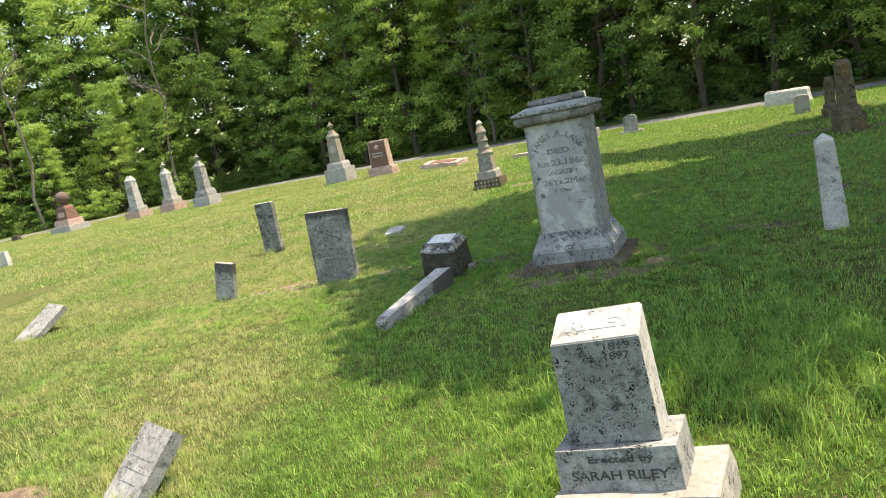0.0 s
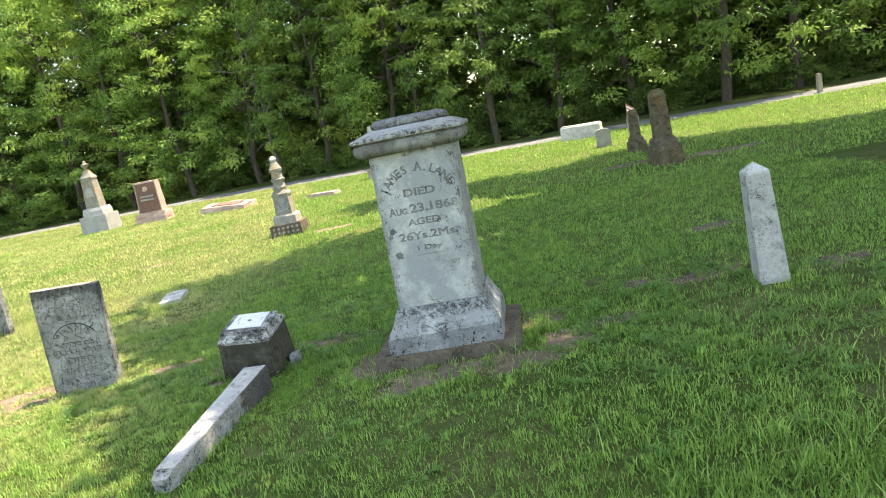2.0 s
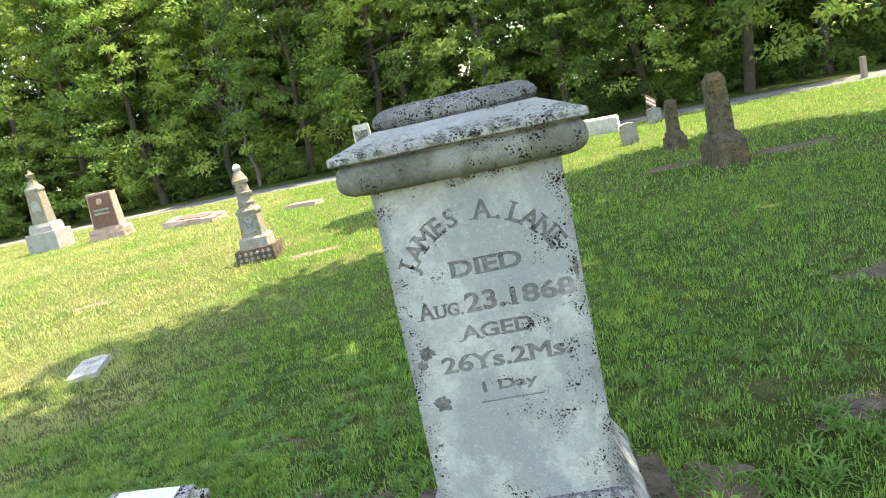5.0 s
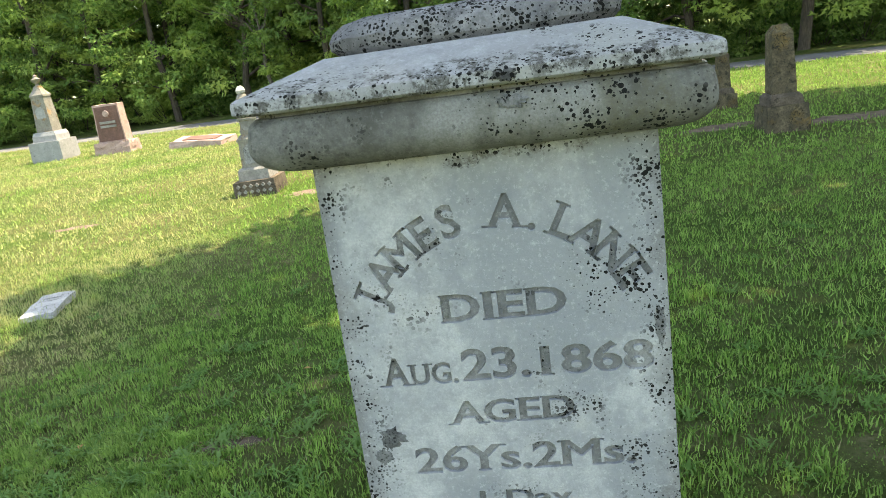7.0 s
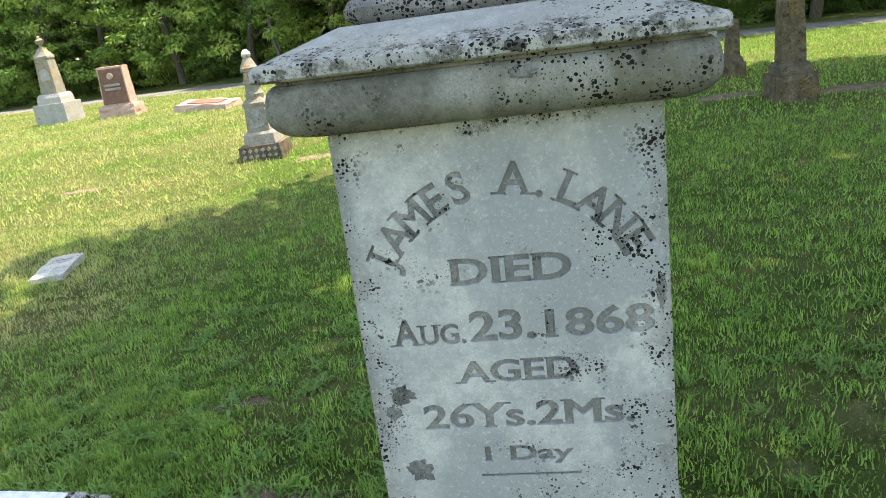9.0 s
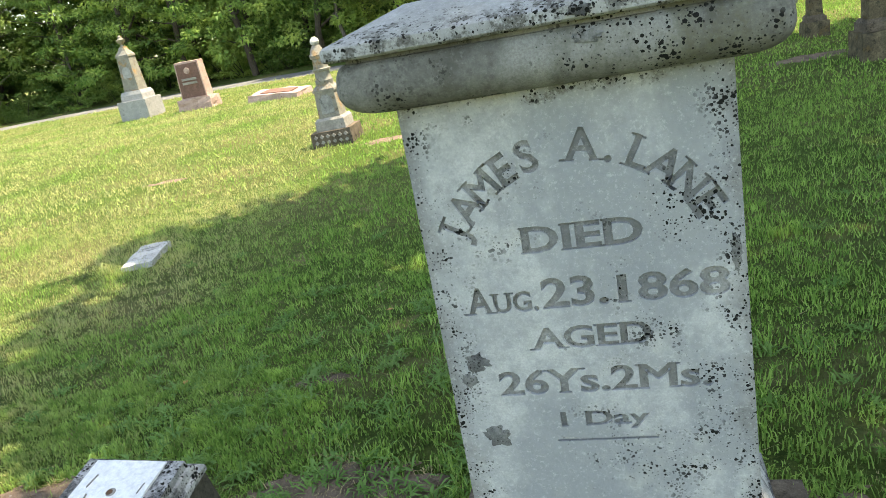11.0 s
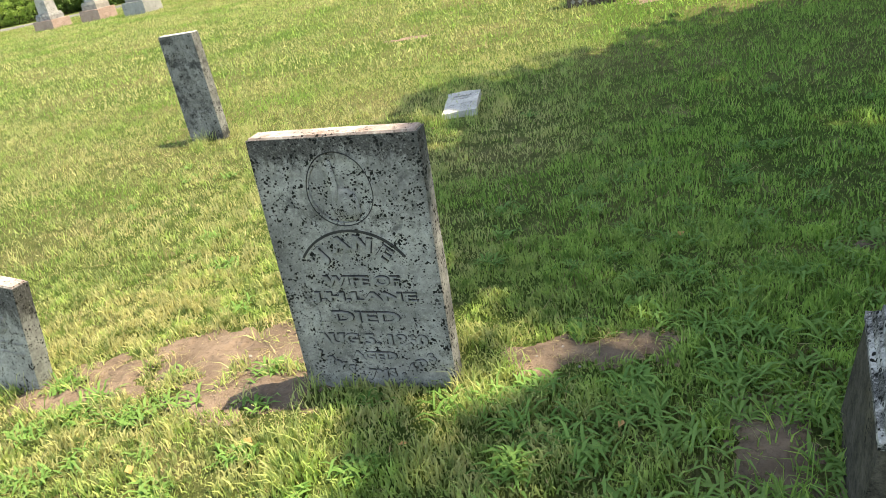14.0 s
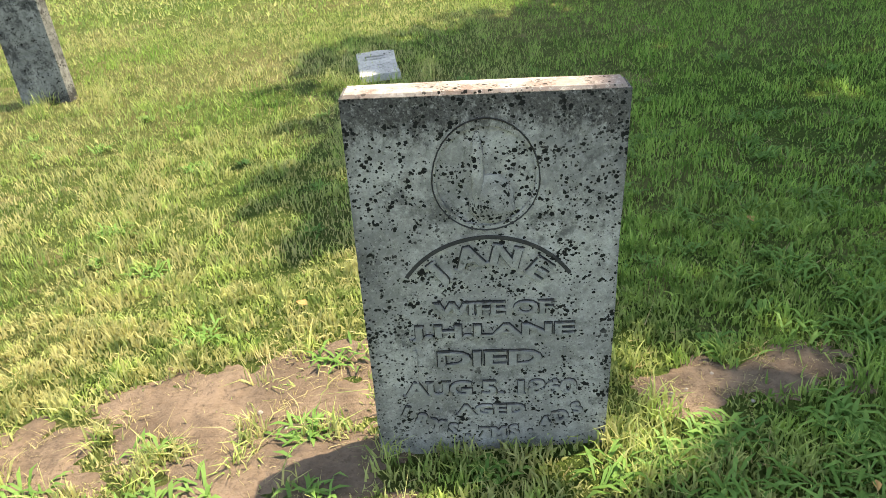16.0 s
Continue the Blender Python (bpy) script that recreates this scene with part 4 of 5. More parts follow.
def gabled_monument(x, y, rz, s, mats, label, base=0.5, with_urn=True, h1=0.32, h2=0.24, shaft=0.95, w=0.30):
    """Stepped base, tapered shaft, gabled head and an urn."""
    t = thing("gravestone_monument", stand(x, y, rz), label, "gravestone")
    part("base", loft([(-0.1, base * s, base * s), (h1 * s, base * s * 0.98, base * s * 0.98)], 0.015, 2, 0.012, x), mats[0], t)
    part("step", loft([(h1 * s, base * 0.76 * s, base * 0.76 * s), ((h1 + h2 * 0.6) * s, base * 0.74 * s, base * 0.74 * s), ((h1 + h2) * s, base * 0.66 * s, base * 0.66 * s)], 0.01), mats[1], t)
    z = (h1 + h2) * s
    part("shaft", loft([(z, w * s, w * s), (z + shaft * s, w * 0.78 * s, w * 0.78 * s)], 0.012), mats[2], t)
    z += shaft * s
    part("gable", loft([(z, w * 0.86 * s, w * 0.86 * s), (z + 0.05 * s, w * 0.84 * s, w * 0.84 * s), (z + 0.16 * s, w * 0.52 * s, w * 0.52 * s), (z + 0.26 * s, 0.07 * s, 0.07 * s)], 0.01), mats[2], t, "gabled head")
    bm = loft([(0, 0.13 * s, 0.012), (0.28 * s, 0.12 * s, 0.012), (0.36 * s, 0.04 * s, 0.012)], 0.003)
    part("panel", bm, mats[1], t, "sunken name panel").matrix_basis = Matrix.Translation((0, -w * 0.86 * s, z - 0.62 * s))
    if with_urn:
        urn(t, z + 0.25 * s, 0.85 * s, mats[2])
    return t


GRP = "tall family monuments"
gabled_monument(-8.25, 25.96, -9, 1.0, (M_GRANITE, M_GRANITE, M_ORANGE), "tall buff stone monument with urn on grey base", 0.43, True, 0.52, 0.24, 0.9, 0.22)
gabled_monument(-17.8, 27.35, -9, 0.92, (M_PINK, M_GREYWHITE, M_WHITE_LICHEN), "white marble monument with pointed head on pink base", 0.42, False, 0.3, 0.22, 1.15, 0.22)
gabled_monument(-16.4, 27.75, -9, 0.92, (M_PINK, M_BUFF, M_WHITE_LICHEN), "white marble monument with urn on pink stone base", 0.42, True, 0.36, 0.26, 1.05, 0.215)
gabled_monument(-14.5, 27.2, -9, 0.92, (M_GRANITE, M_GREYWHITE, M_GREYWHITE), "grey marble monument with urn on rock-faced base", 0.44, True, 0.4, 0.3, 1.0, 0.225)


def ball_monument():
    t = thing("gravestone_monument", stand(-21.0, 27.15, -9), "red granite monument topped by a polished stone ball", "gravestone")
    part("base", loft([(-0.1, 0.56, 0.56), (0.26, 0.55, 0.55)], 0.02, 2, 0.01, 2), M_GRANITE, t)
    part("step", loft([(0.26, 0.41, 0.41), (0.52, 0.39, 0.39)], 0.02, 2, 0.015, 3), M_PINK, t)
    part("die", loft([(0.52, 0.31, 0.31), (1.0, 0.25, 0.25), (1.1, 0.17, 0.17), (1.16, 0.15, 0.15)], 0.012), M_RED, t)
    part("panel", loft([(0, 0.18, 0.012), (0.2, 0.16, 0.012)], 0.003), M_PINK, t, "lettered panel").matrix_basis = pose(0.0, -0.295, 0.64, -7, 0, 0)
    part("ball", turned([(1.14 + 0.28 * (1 - math.cos(a)), 0.28 * math.sin(a)) for a in np.linspace(0.12, math.pi - 0.01, 16)], 28), M_BALL, t, "polished brown granite ball", True)


ball_monument()
chip(-23.9, 27.3, 0.3, 0.3, 0.22, 10, M_SOOTBLACK, "small dark low marker near the lane", "grave_marker")


def red_granite():
    t = thing("headstone", stand(-6.42, 25.35, -9), "red granite headstone with rough sides on rock-faced base", "gravestone")
    part("base", loft([(-0.1, 0.5, 0.33), (0.30, 0.47, 0.30)], 0.03, 4, 0.035, 2), M_PINK, t)
    part("die", loft([(0.30, 0.37, 0.19), (1.25, 0.33, 0.16)], 0.02, 4, 0.012, 5), M_PINK, t, "rock-faced pink sides")
    part("polished_face", loft([(0.33, 0.335, 0.02), (1.2, 0.30, 0.02)], 0.004), M_RED, t, "polished red-brown face").matrix_basis = pose(0, -0.195, 0, -2, 0, 0)
    bm = turned([(0, 0.085), (0.012, 0.08)], 20)
    part("round_emblem", bm, M_PINK, t).matrix_basis = pose(0, -0.213, 1.02, 90, 0, 0)
    for z, w in ((0.80, 0.42), (0.70, 0.42)):
        bm = bmesh.new()
        bmesh.ops.create_cube(bm, size=1, matrix=pose(0, -0.215, z) @ Matrix.Diagonal((w, 0.012, 0.06, 1)))
        part("letter_line", bm, M_BUFF, t)


red_granite()


def ledger():
    t = thing("grave_slab", stand(-3.9, 23.85, -25, 5, 3), "low flat rough pink grave slab", "gravestone")
    part("slab", loft([(-0.1, 0.78, 0.36), (0.17, 0.74, 0.32)], 0.03, 4, 0.03, 6), M_PINK, t)
    part("lettered_panel", loft([(0.165, 0.45, 0.2), (0.19, 0.44, 0.19)], 0.004), M_RED, t)
    b = part("grave_slab", loft([(-0.05, 0.45, 0.2), (0.09, 0.42, 0.17)], 0.02, 3, 0.02, 2), M_PINK)
    b.matrix_world = stand(-1.0, 21.85, -30)
    tagged(b, "small flat brown stone marker in the lawn", "grave marker")


ledger()


def column_monument():
    t = thing("gravestone_monument", stand(-1.38, 15.9, -9, 0, -1) @ Matrix.Diagonal((1.05, 1.05, 1.05, 1)), "orange-lichened limestone column monument on dark rock-faced base", "gravestone")
    part("base", loft([(-0.06, 0.28, 0.28), (0.20, 0.275, 0.275)], 0.015, 3, 0.012, 2), M_PLINTH, t, "rock-faced base with dark pattern")
    for i in range(6):
        for j in range(2):
            bm = bmesh.new()
            bmesh.ops.create_cube(bm, size=1, matrix=pose(-0.21 + 0.084 * i, -0.285, 0.065 + 0.075 * j, 0, 45, 0) @ Matrix.Diagonal((0.04, 0.02, 0.04, 1)))
            part("carved_lozenge", bm, M_BUFF, t.children[0])
    part("step", loft([(0.20, 0.205, 0.205), (0.33, 0.20, 0.20), (0.36, 0.18, 0.18)], 0.008), M_BUFF, t)
    part("die", loft([(0.36, 0.15, 0.15), (0.70, 0.132, 0.132)], 0.008, 1, 0.002, 1), M_ORANGE, t)
    part("panel", loft([(0, 0.09, 0.008), (0.2, 0.085, 0.008), (0.25, 0.03, 0.008)], 0.002), M_GREYWHITE, t).matrix_basis = pose(0, -0.144, 0.41, -3, 0, 0)
    part("gable", loft([(0.70, 0.15, 0.15), (0.73, 0.148, 0.148), (0.80, 0.085, 0.085)], 0.006), M_ORANGE, t)
    part("column", turned([(0.78, 0.115), (0.84, 0.12), (0.86, 0.105), (0.96, 0.10), (0.965, 0.122), (0.99, 0.125), (1.0, 0.10), (1.12, 0.088), (1.125, 0.11), (1.17, 0.115), (1.19, 0.10), (1.25, 0.075), (1.30, 0.045)], 22), M_ORANGE, t, "ringed tapering column", True)
    part("knob", turned([(1.29, 0.03), (1.31, 0.055), (1.34, 0.062), (1.37, 0.05), (1.40, 0.02)], 16), M_WHITE, t, "white round knob", True)


column_monument()


def dark_tall():
    t = thing("gravestone_monument", stand(0.76, 24.7, -9), "tall dark marble tablet on stepped pale base", "gravestone")
    part("base", loft([(-0.1, 0.46, 0.32), (0.28, 0.45, 0.31)], 0.015, 2, 0.01, 2), M_BUFF, t)
    part("step", loft([(0.28, 0.33, 0.22), (0.46, 0.31, 0.2)], 0.01), M_GREYWHITE, t)
    part("tablet", loft([(0.46, 0.24, 0.14), (1.45, 0.22, 0.13), (1.55, 0.20, 0.12)], 0.012), M_WHITE, t)
    part("stained_face", loft([(0.52, 0.19, 0.01), (1.38, 0.17, 0.01)], 0.003), M_SLAB_BLACK, t, "blackened carved face").matrix_basis = pose(0, -0.148, 0, -0.6, 0, 0)


dark_tall()


def rounded_headstone(x, y, rz, w, h, thick, mat, label):
    bm = bmesh.new()
    pts = [(-w / 2, -0.1), (w / 2, -0.1)] + [(w / 2 * math.cos(a), h - w * 0.22 + w * 0.22 * math.sin(a)) for a in np.linspace(0, math.pi, 13)]
    f = bm.faces.new([bm.verts.new((px, -thick / 2, pz)) for px, pz in pts])
    got = bmesh.ops.extrude_face_region(bm, geom=[f])
    bmesh.ops.translate(bm, verts=[v for v in got["geom"] if isinstance(v, bmesh.types.BMVert)], vec=(0, thick, 0))
    bmesh.ops.bevel(bm, geom=[e for e in bm.edges if e.calc_face_angle(0) > 0.6], offset=0.012, segments=2, affect="EDGES")
    ob = part("headstone", bm, mat)
    ob.matrix_world = stand(x, y, rz)
    return tagged(ob, label, "gravestone")


rounded_headstone(2.17, 23.35, -12, 0.42, 0.55, 0.14, M_GREYWHITE, "small grey round-topped headstone near the lane")
b = part("plinth_strip", loft([(-0.05, 0.36, 0.2), (0.06, 0.35, 0.19)], 0.01), M_BUFF)
b.matrix_world = stand(2.17, 23.35, -12)
tagged(b, "low pale footing under the round-topped headstone", "footing")


def wide_stone():
    t = thing("headstone", stand(6.66, 23.2, -34), "wide low white granite family headstone", "gravestone")
    part("die", loft([(-0.05, 0.62, 0.17), (0.36, 0.60, 0.14), (0.42, 0.55, 0.1)], 0.03, 3, 0.02, 3), M_WHITE, t)
    rounded_headstone(6.0, 19.35, -15, 0.34, 0.44, 0.2, M_BUFF, "small buff headstone with worn rounded top")


wide_stone()


def flagged_stone():
    rounded_headstone(8.05, 22.7, -20, 0.36, 0.40, 0.12, M_GREYWHITE, "grey headstone with a small flag behind it")
    t = thing("grave_flag", stand(7.98, 22.9, -30), "small red and white striped flag on a stick", "flag")
    part("stick", turned([(-0.1, 0.006), (0.78, 0.005)], 8), M_STICK, t)
    for k in range(5):
        bm = bmesh.new()
        n = 8
        lo, hi = [], []
        for i in range(n):
            f = i / (n - 1)
            drop = 0.16 * f
            lo.append(bm.verts.new((0.005 + 0.22 * f, 0.02 * math.sin(f * 7), 0.50 + 0.05 * k - drop)))
            hi.append(bm.verts.new((0.005 + 0.22 * f, 0.02 * math.sin(f * 7), 0.55 + 0.05 * k - drop)))
        for i in range(n - 1):
            bm.faces.new((lo[i], lo[i + 1], hi[i + 1], hi[i]))
        part("stripe", bm, (M_FLAG_RED, M_FLAG_WHITE)[k % 2], t)


flagged_stone()


def brown_obelisk(x, y, rz, s, mat, label, lean=0):
    """Rock-faced cube, a stepped block, a stout shaft and a rough low point."""
    t = thing("obelisk", stand(x, y, rz, 0, lean), label, "gravestone")
    part("base", loft([(-0.1, 0.265 * s, 0.265 * s), (0.33 * s, 0.25 * s, 0.25 * s)], 0.012, 3, 0.012, 2), mat, t, "rock-faced brown base block")
    # the step's separate tone stands in for light caught on its ledge
    part("step", loft([(0.33 * s, 0.205 * s, 0.205 * s), (0.43 * s, 0.20 * s, 0.20 * s), (0.442 * s, 0.185 * s, 0.185 * s), (0.472 * s, 0.165 * s, 0.165 * s)], 0.006, 2, 0.005, 3), M_PLINTH, t, "brown step in its own tone, for the light on its ledge")
    part("shaft", loft([(0.472 * s, 0.146 * s, 0.146 * s), (0.82 * s, 0.136 * s, 0.136 * s), (1.20 * s, 0.126 * s, 0.126 * s)], 0.01, 3, 0.006, 4), mat, t, "lichened brown shaft")
    part("point", loft([(1.20 * s, 0.130 * s, 0.130 * s), (1.235 * s, 0.118 * s, 0.118 * s), (1.31 * s, 0.07 * s, 0.07 * s)], 0.012, 3, 0.012, 6), mat, t, "weathered rough point")


brown_obelisk(5.5, 14.62, -10, 1.0, M_BROWN, "brown mossy sandstone obelisk on stepped base", -1)
brown_obelisk(6.02, 17.3, -10, 0.68, M_BROWN, "small dark brown stone obelisk on a low base")

# a plain post shape in place of a thin pale tree trunk
ob = part("wooden_post", loft([(-0.1, 0.06, 0.06), (0.55, 0.055, 0.055)], 0.008, 1, 0.004, 1), M_POST)
ob.matrix_world = stand(13.3, 21.9)
tagged(ob, "short grey post standing in for a thin pale trunk beside the lane", "post")

# ---------------------------------------------------------------- woods and shade trees
def limb(bm, a, b, r0, r1, segs=7, bends=4, wob=0.12):
    """A tapering crooked branch."""
    a, b = Vector(a), Vector(b)
    ax = (b - a).normalized()
    u = ax.orthogonal().normalized()
    v = ax.cross(u)
    prev = None
    ln = (b - a).length
    for k in range(bends + 1):
        f = k / bends
        p = a.lerp(b, f)
        if 0 < k < bends:
            p += (u * random.uniform(-1, 1) + v * random.uniform(-1, 1)) * wob * ln * 0.3
        r = r0 + (r1 - r0) * f
        ring = [bm.verts.new(p + (u * math.cos(j * math.tau / segs) + v * math.sin(j * math.tau / segs)) * r) for j in range(segs)]
        if prev:
            for j in range(segs):
                bm.faces.new((prev[j], prev[(j + 1) % segs], ring[(j + 1) % segs], ring[j]))
        prev = ring
    bm.faces.new(prev)


def leaf_mesh(name, centres, radii, per, size, droop=0.35, gen=rng, flat=False):
    """Leaves in sprays round clump centres: kite-shaped blades, folded along the rib; flat: small far-off leaves."""
    n = len(centres)
    k = n * per
    c = np.repeat(np.asarray(centres), per, 0)
    r = np.repeat(np.asarray(radii), per)[:, None]
    off = gen.normal(size=(k, 3))
    off /= np.linalg.norm(off, axis=1)[:, None] + 1e-9
    off *= (gen.random((k, 1)) ** 0.55) * r * np.array((1.0, 1.0, 0.42))
    p = c + off
    out = off / (np.linalg.norm(off, axis=1)[:, None] + 1e-6)
    way = out + gen.normal(size=(k, 3)) * 0.7
    way[:, 2] -= droop
    way /= np.linalg.norm(way, axis=1)[:, None] + 1e-9
    nrm = gen.normal(size=(k, 3)) * 0.8 + np.array((0, 0, 0.7))
    side = np.cross(way, nrm)
    side /= np.linalg.norm(side, axis=1)[:, None] + 1e-9
    up = np.cross(side, way)
    ln = size * gen.uniform(0.6, 1.4, (k, 1))
    wd = ln * gen.uniform(0.22, 0.36, (k, 1))
    if flat:
        v = np.stack((p + side * wd * 0.9, p - side * wd * 0.9 + up * wd * 0.4, p + way * ln), 1).reshape(-1, 3)
        return tri_mesh(name, v, np.arange(k * 3).reshape(-1, 3))
    v = np.stack((p, p + way * ln * 0.45 + side * wd + up * wd * 0.25, p + way * ln, p + way * ln * 0.45 - side * wd + up * wd * 0.25), 1).reshape(-1, 3)
    return tri_mesh(name, v, np.stack((np.arange(k) * 4, np.arange(k) * 4 + 1, np.arange(k) * 4 + 2, np.arange(k) * 4, np.arange(k) * 4 + 2, np.arange(k) * 4 + 3), 1).reshape(-1, 3))


def tri_mesh(name, v, f):
    me = bpy.data.meshes.new(name)
    me.vertices.add(len(v))
    me.vertices.foreach_set("co", np.ascontiguousarray(v, dtype=np.float32).ravel())
    me.loops.add(f.size)
    me.loops.foreach_set("vertex_index", np.ascontiguousarray(f, dtype=np.int32).ravel())
    me.polygons.add(len(f))
    me.polygons.foreach_set("loop_start", np.arange(0, f.size, 3, dtype=np.int32))
    me.update(calc_edges=True)
    return me


def woodland_tree(name, height, spread, low, clumps, per, size, mat, label, seed, bark=M_BARK):
    """A trunk with limbs, and a crown of leaf sprays in layered boughs."""
    random.seed(seed)
    gen = np.random.default_rng(seed)
    t = thing(name, pose(0, 0, 0), label, "tree")
    bm = bmesh.new()
    limb(bm, (0, 0, -0.2), (random.uniform(-0.4, 0.4), random.uniform(-0.3, 0.3), height * 0.8), 0.085 + 0.006 * height, 0.03, 8, 6, 0.05)
    tips = []
    for k in range(12):
        z = random.uniform(max(low, 1.2), height * 0.75)
        a = random.uniform(0, math.tau)
        r = spread * random.uniform(0.5, 0.95)
        tip = (r * math.cos(a), r * math.sin(a), z + random.uniform(0.3, 1.6))
        limb(bm, (0, 0, z), tip, 0.055, 0.012, 5, 4, 0.2)
        tips.append(tip)
    part("trunk", bm, bark, t, "", True)
    cs, rs = [], []
    while len(cs) < clumps:
        f = random.random()
        z = low + (height - low) * f
        rad = spread * (1.25 - 0.8 * f) * random.uniform(0.5, 1.0)
        a = random.uniform(0, math.tau)
        cs.append((rad * math.cos(a), rad * math.sin(a), z))
        rs.append(random.uniform(0.3, 0.68))
    part("crown", leaf_mesh("crown", cs, rs, per, size, 0.45, gen, True), mat, t)
    return t


random.seed(11)
FAR_GROUP = "woodland trees behind the lane"
kinds = [woodland_tree("tree", 12.5, 2.9, 0.9, 235, 78, 0.152, M_LEAF, "tall leafy green broadleaf tree at the wood's edge", 21),
         woodland_tree("tree", 11.0, 2.5, 1.3, 205, 78, 0.145, M_LEAF, "leafy light green tree with drooping sprays", 22),
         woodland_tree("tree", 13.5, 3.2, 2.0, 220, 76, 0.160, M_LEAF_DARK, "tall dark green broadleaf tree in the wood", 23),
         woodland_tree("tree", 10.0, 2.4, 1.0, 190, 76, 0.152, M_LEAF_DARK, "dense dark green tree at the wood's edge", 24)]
for k in kinds:
    tagged(k, group=FAR_GROUP)


def wood_y(x):
    return road_y(x) + 4.6


def put_tree(k, x, y, s):
    m = pose(x, y, 0, random.uniform(-3, 3), random.uniform(-4, 2), random.uniform(0, 360))
    if k not in placed:
        placed.add(k)
        k.matrix_world = m @ Matrix.Diagonal((s, s, s, 1))
    else:
        copy_thing(k, m).scale = (s, s, s)


placed = set()


def row(x0, x1, gap, back, scale, pick=(0, 1, 2, 3)):
    x = x0
    while x < x1:
        put_tree(kinds[random.choice(pick)], x, wood_y(x) + random.uniform(*back), random.uniform(*scale))
        x += random.uniform(*gap)


row(-44, -14, (2.1, 3.1), (0.3, 1.4), (0.46, 0.70), (0, 1, 2))
row(-13, 2.5, (2.3, 3.3), (0.0, 1.0), (0.80, 1.0), (0, 1, 2))
row(-46, 2.5, (2.4, 3.4), (2.8, 4.6), (0.9, 1.15), (0, 1, 2))
# right side mostly in the darker leaf, for the shade under those trees
row(3.0, 31, (2.2, 3.0), (0.4, 1.8), (0.85, 1.1), (0, 2, 2, 3))
row(3.0, 31, (3.0, 4.0), (3.2, 5.0), (0.9, 1.2), (2, 3))
row(-50, 34, (3.2, 4.4), (5.8, 8.0), (1.15, 1.45))


def bush(seed, mat, label):
    random.seed(seed)
    gen = np.random.default_rng(seed)
    t = thing("bush", pose(0, 0, 0), label, "bush", "undergrowth along the wood")
    bm = bmesh.new()
    cs, rs = [], []
    for k in range(9):
        a = random.uniform(0, math.tau)
        limb(bm, (0, 0, -0.1), (1.0 * math.cos(a), 0.8 * math.sin(a), random.uniform(0.8, 1.9)), 0.025, 0.008, 5, 3, 0.2)
    for k in range(46):
        a, r, f = random.uniform(0, math.tau), random.uniform(0.1, 1.35), random.random()
        cs.append((r * math.cos(a), r * math.sin(a), 0.15 + 2.0 * f * (1.25 - 0.5 * r)))
        rs.append(random.uniform(0.25, 0.5))
    part("stem", bm, M_BARK, t, "", True)
    part("foliage", leaf_mesh("foliage", cs, rs, 70, 0.14, 0.3, gen, True), mat, t)
    return t


bushes = [bush(31, M_LEAF_DARK, "undergrowth bush at the wood's edge, shade put into its green"), bush(32, M_LEAF, "light green leafy undergrowth bush")]
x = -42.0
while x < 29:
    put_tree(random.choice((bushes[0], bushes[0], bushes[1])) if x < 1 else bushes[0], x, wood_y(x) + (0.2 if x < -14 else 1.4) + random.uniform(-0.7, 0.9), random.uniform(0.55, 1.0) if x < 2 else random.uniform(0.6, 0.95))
    x += random.uniform(0.8, 1.4)


def deep_wood():
    """The closed depth of the wood behind its edge trees."""
    gen = np.random.default_rng(5)
    n = 4600
    px = gen.uniform(-56, 42, n)
    py = np.array([wood_y(v) for v in px]) + gen.uniform(5.5, 12, n)
    pz = 0.2 + gen.random(n) ** 1.25 * 15
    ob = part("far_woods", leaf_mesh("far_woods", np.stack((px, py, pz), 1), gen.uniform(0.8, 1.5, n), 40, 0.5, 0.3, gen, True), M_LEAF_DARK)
    tagged(ob, "deep woodland behind the edge trees, shade put into its green", "woods", "", "stuff")


deep_wood()


def dead_tree(x, y, h, seed):
    random.seed(seed)
    t = thing("dead_tree", pose(x, y, 0, 0, random.uniform(-6, 6), 0), "bare grey dead tree with crooked branches", "tree")
    bm = bmesh.new()
    limb(bm, (0, 0, -0.1), (0.3, 0, h), 0.09, 0.02, 8, 7, 0.08)
    part("trunk", bm, M_DEADWOOD, t, "", True)
    for k in range(9):
        z, a = h * random.uniform(0.35, 0.95), random.uniform(0, math.tau)
        bm = bmesh.new()
        tip = Vector((1.6 * math.cos(a), 1.0 * math.sin(a), z + random.uniform(0.4, 1.3)))
        limb(bm, (0.3 * z / h, 0, z), tip, 0.04, 0.01, 5, 4, 0.25)
        for q in range(3):
            e = Vector((random.uniform(-0.7, 0.7), random.uniform(-0.5, 0.5), random.uniform(0.1, 0.7)))
            limb(bm, Vector((0.3 * z / h, 0, z)).lerp(tip, random.uniform(0.4, 0.9)), tip + e, 0.015, 0.005, 4, 3, 0.2)
        part("branch", bm, M_DEADWOOD, t, "", True)


for dx, dh, sd in ((-26.5, 12.5, 41), (-20.5, 12, 42), (-3.4, 6.0, 43)):
    dead_tree(dx, wood_y(dx) - 0.3, dh, sd)


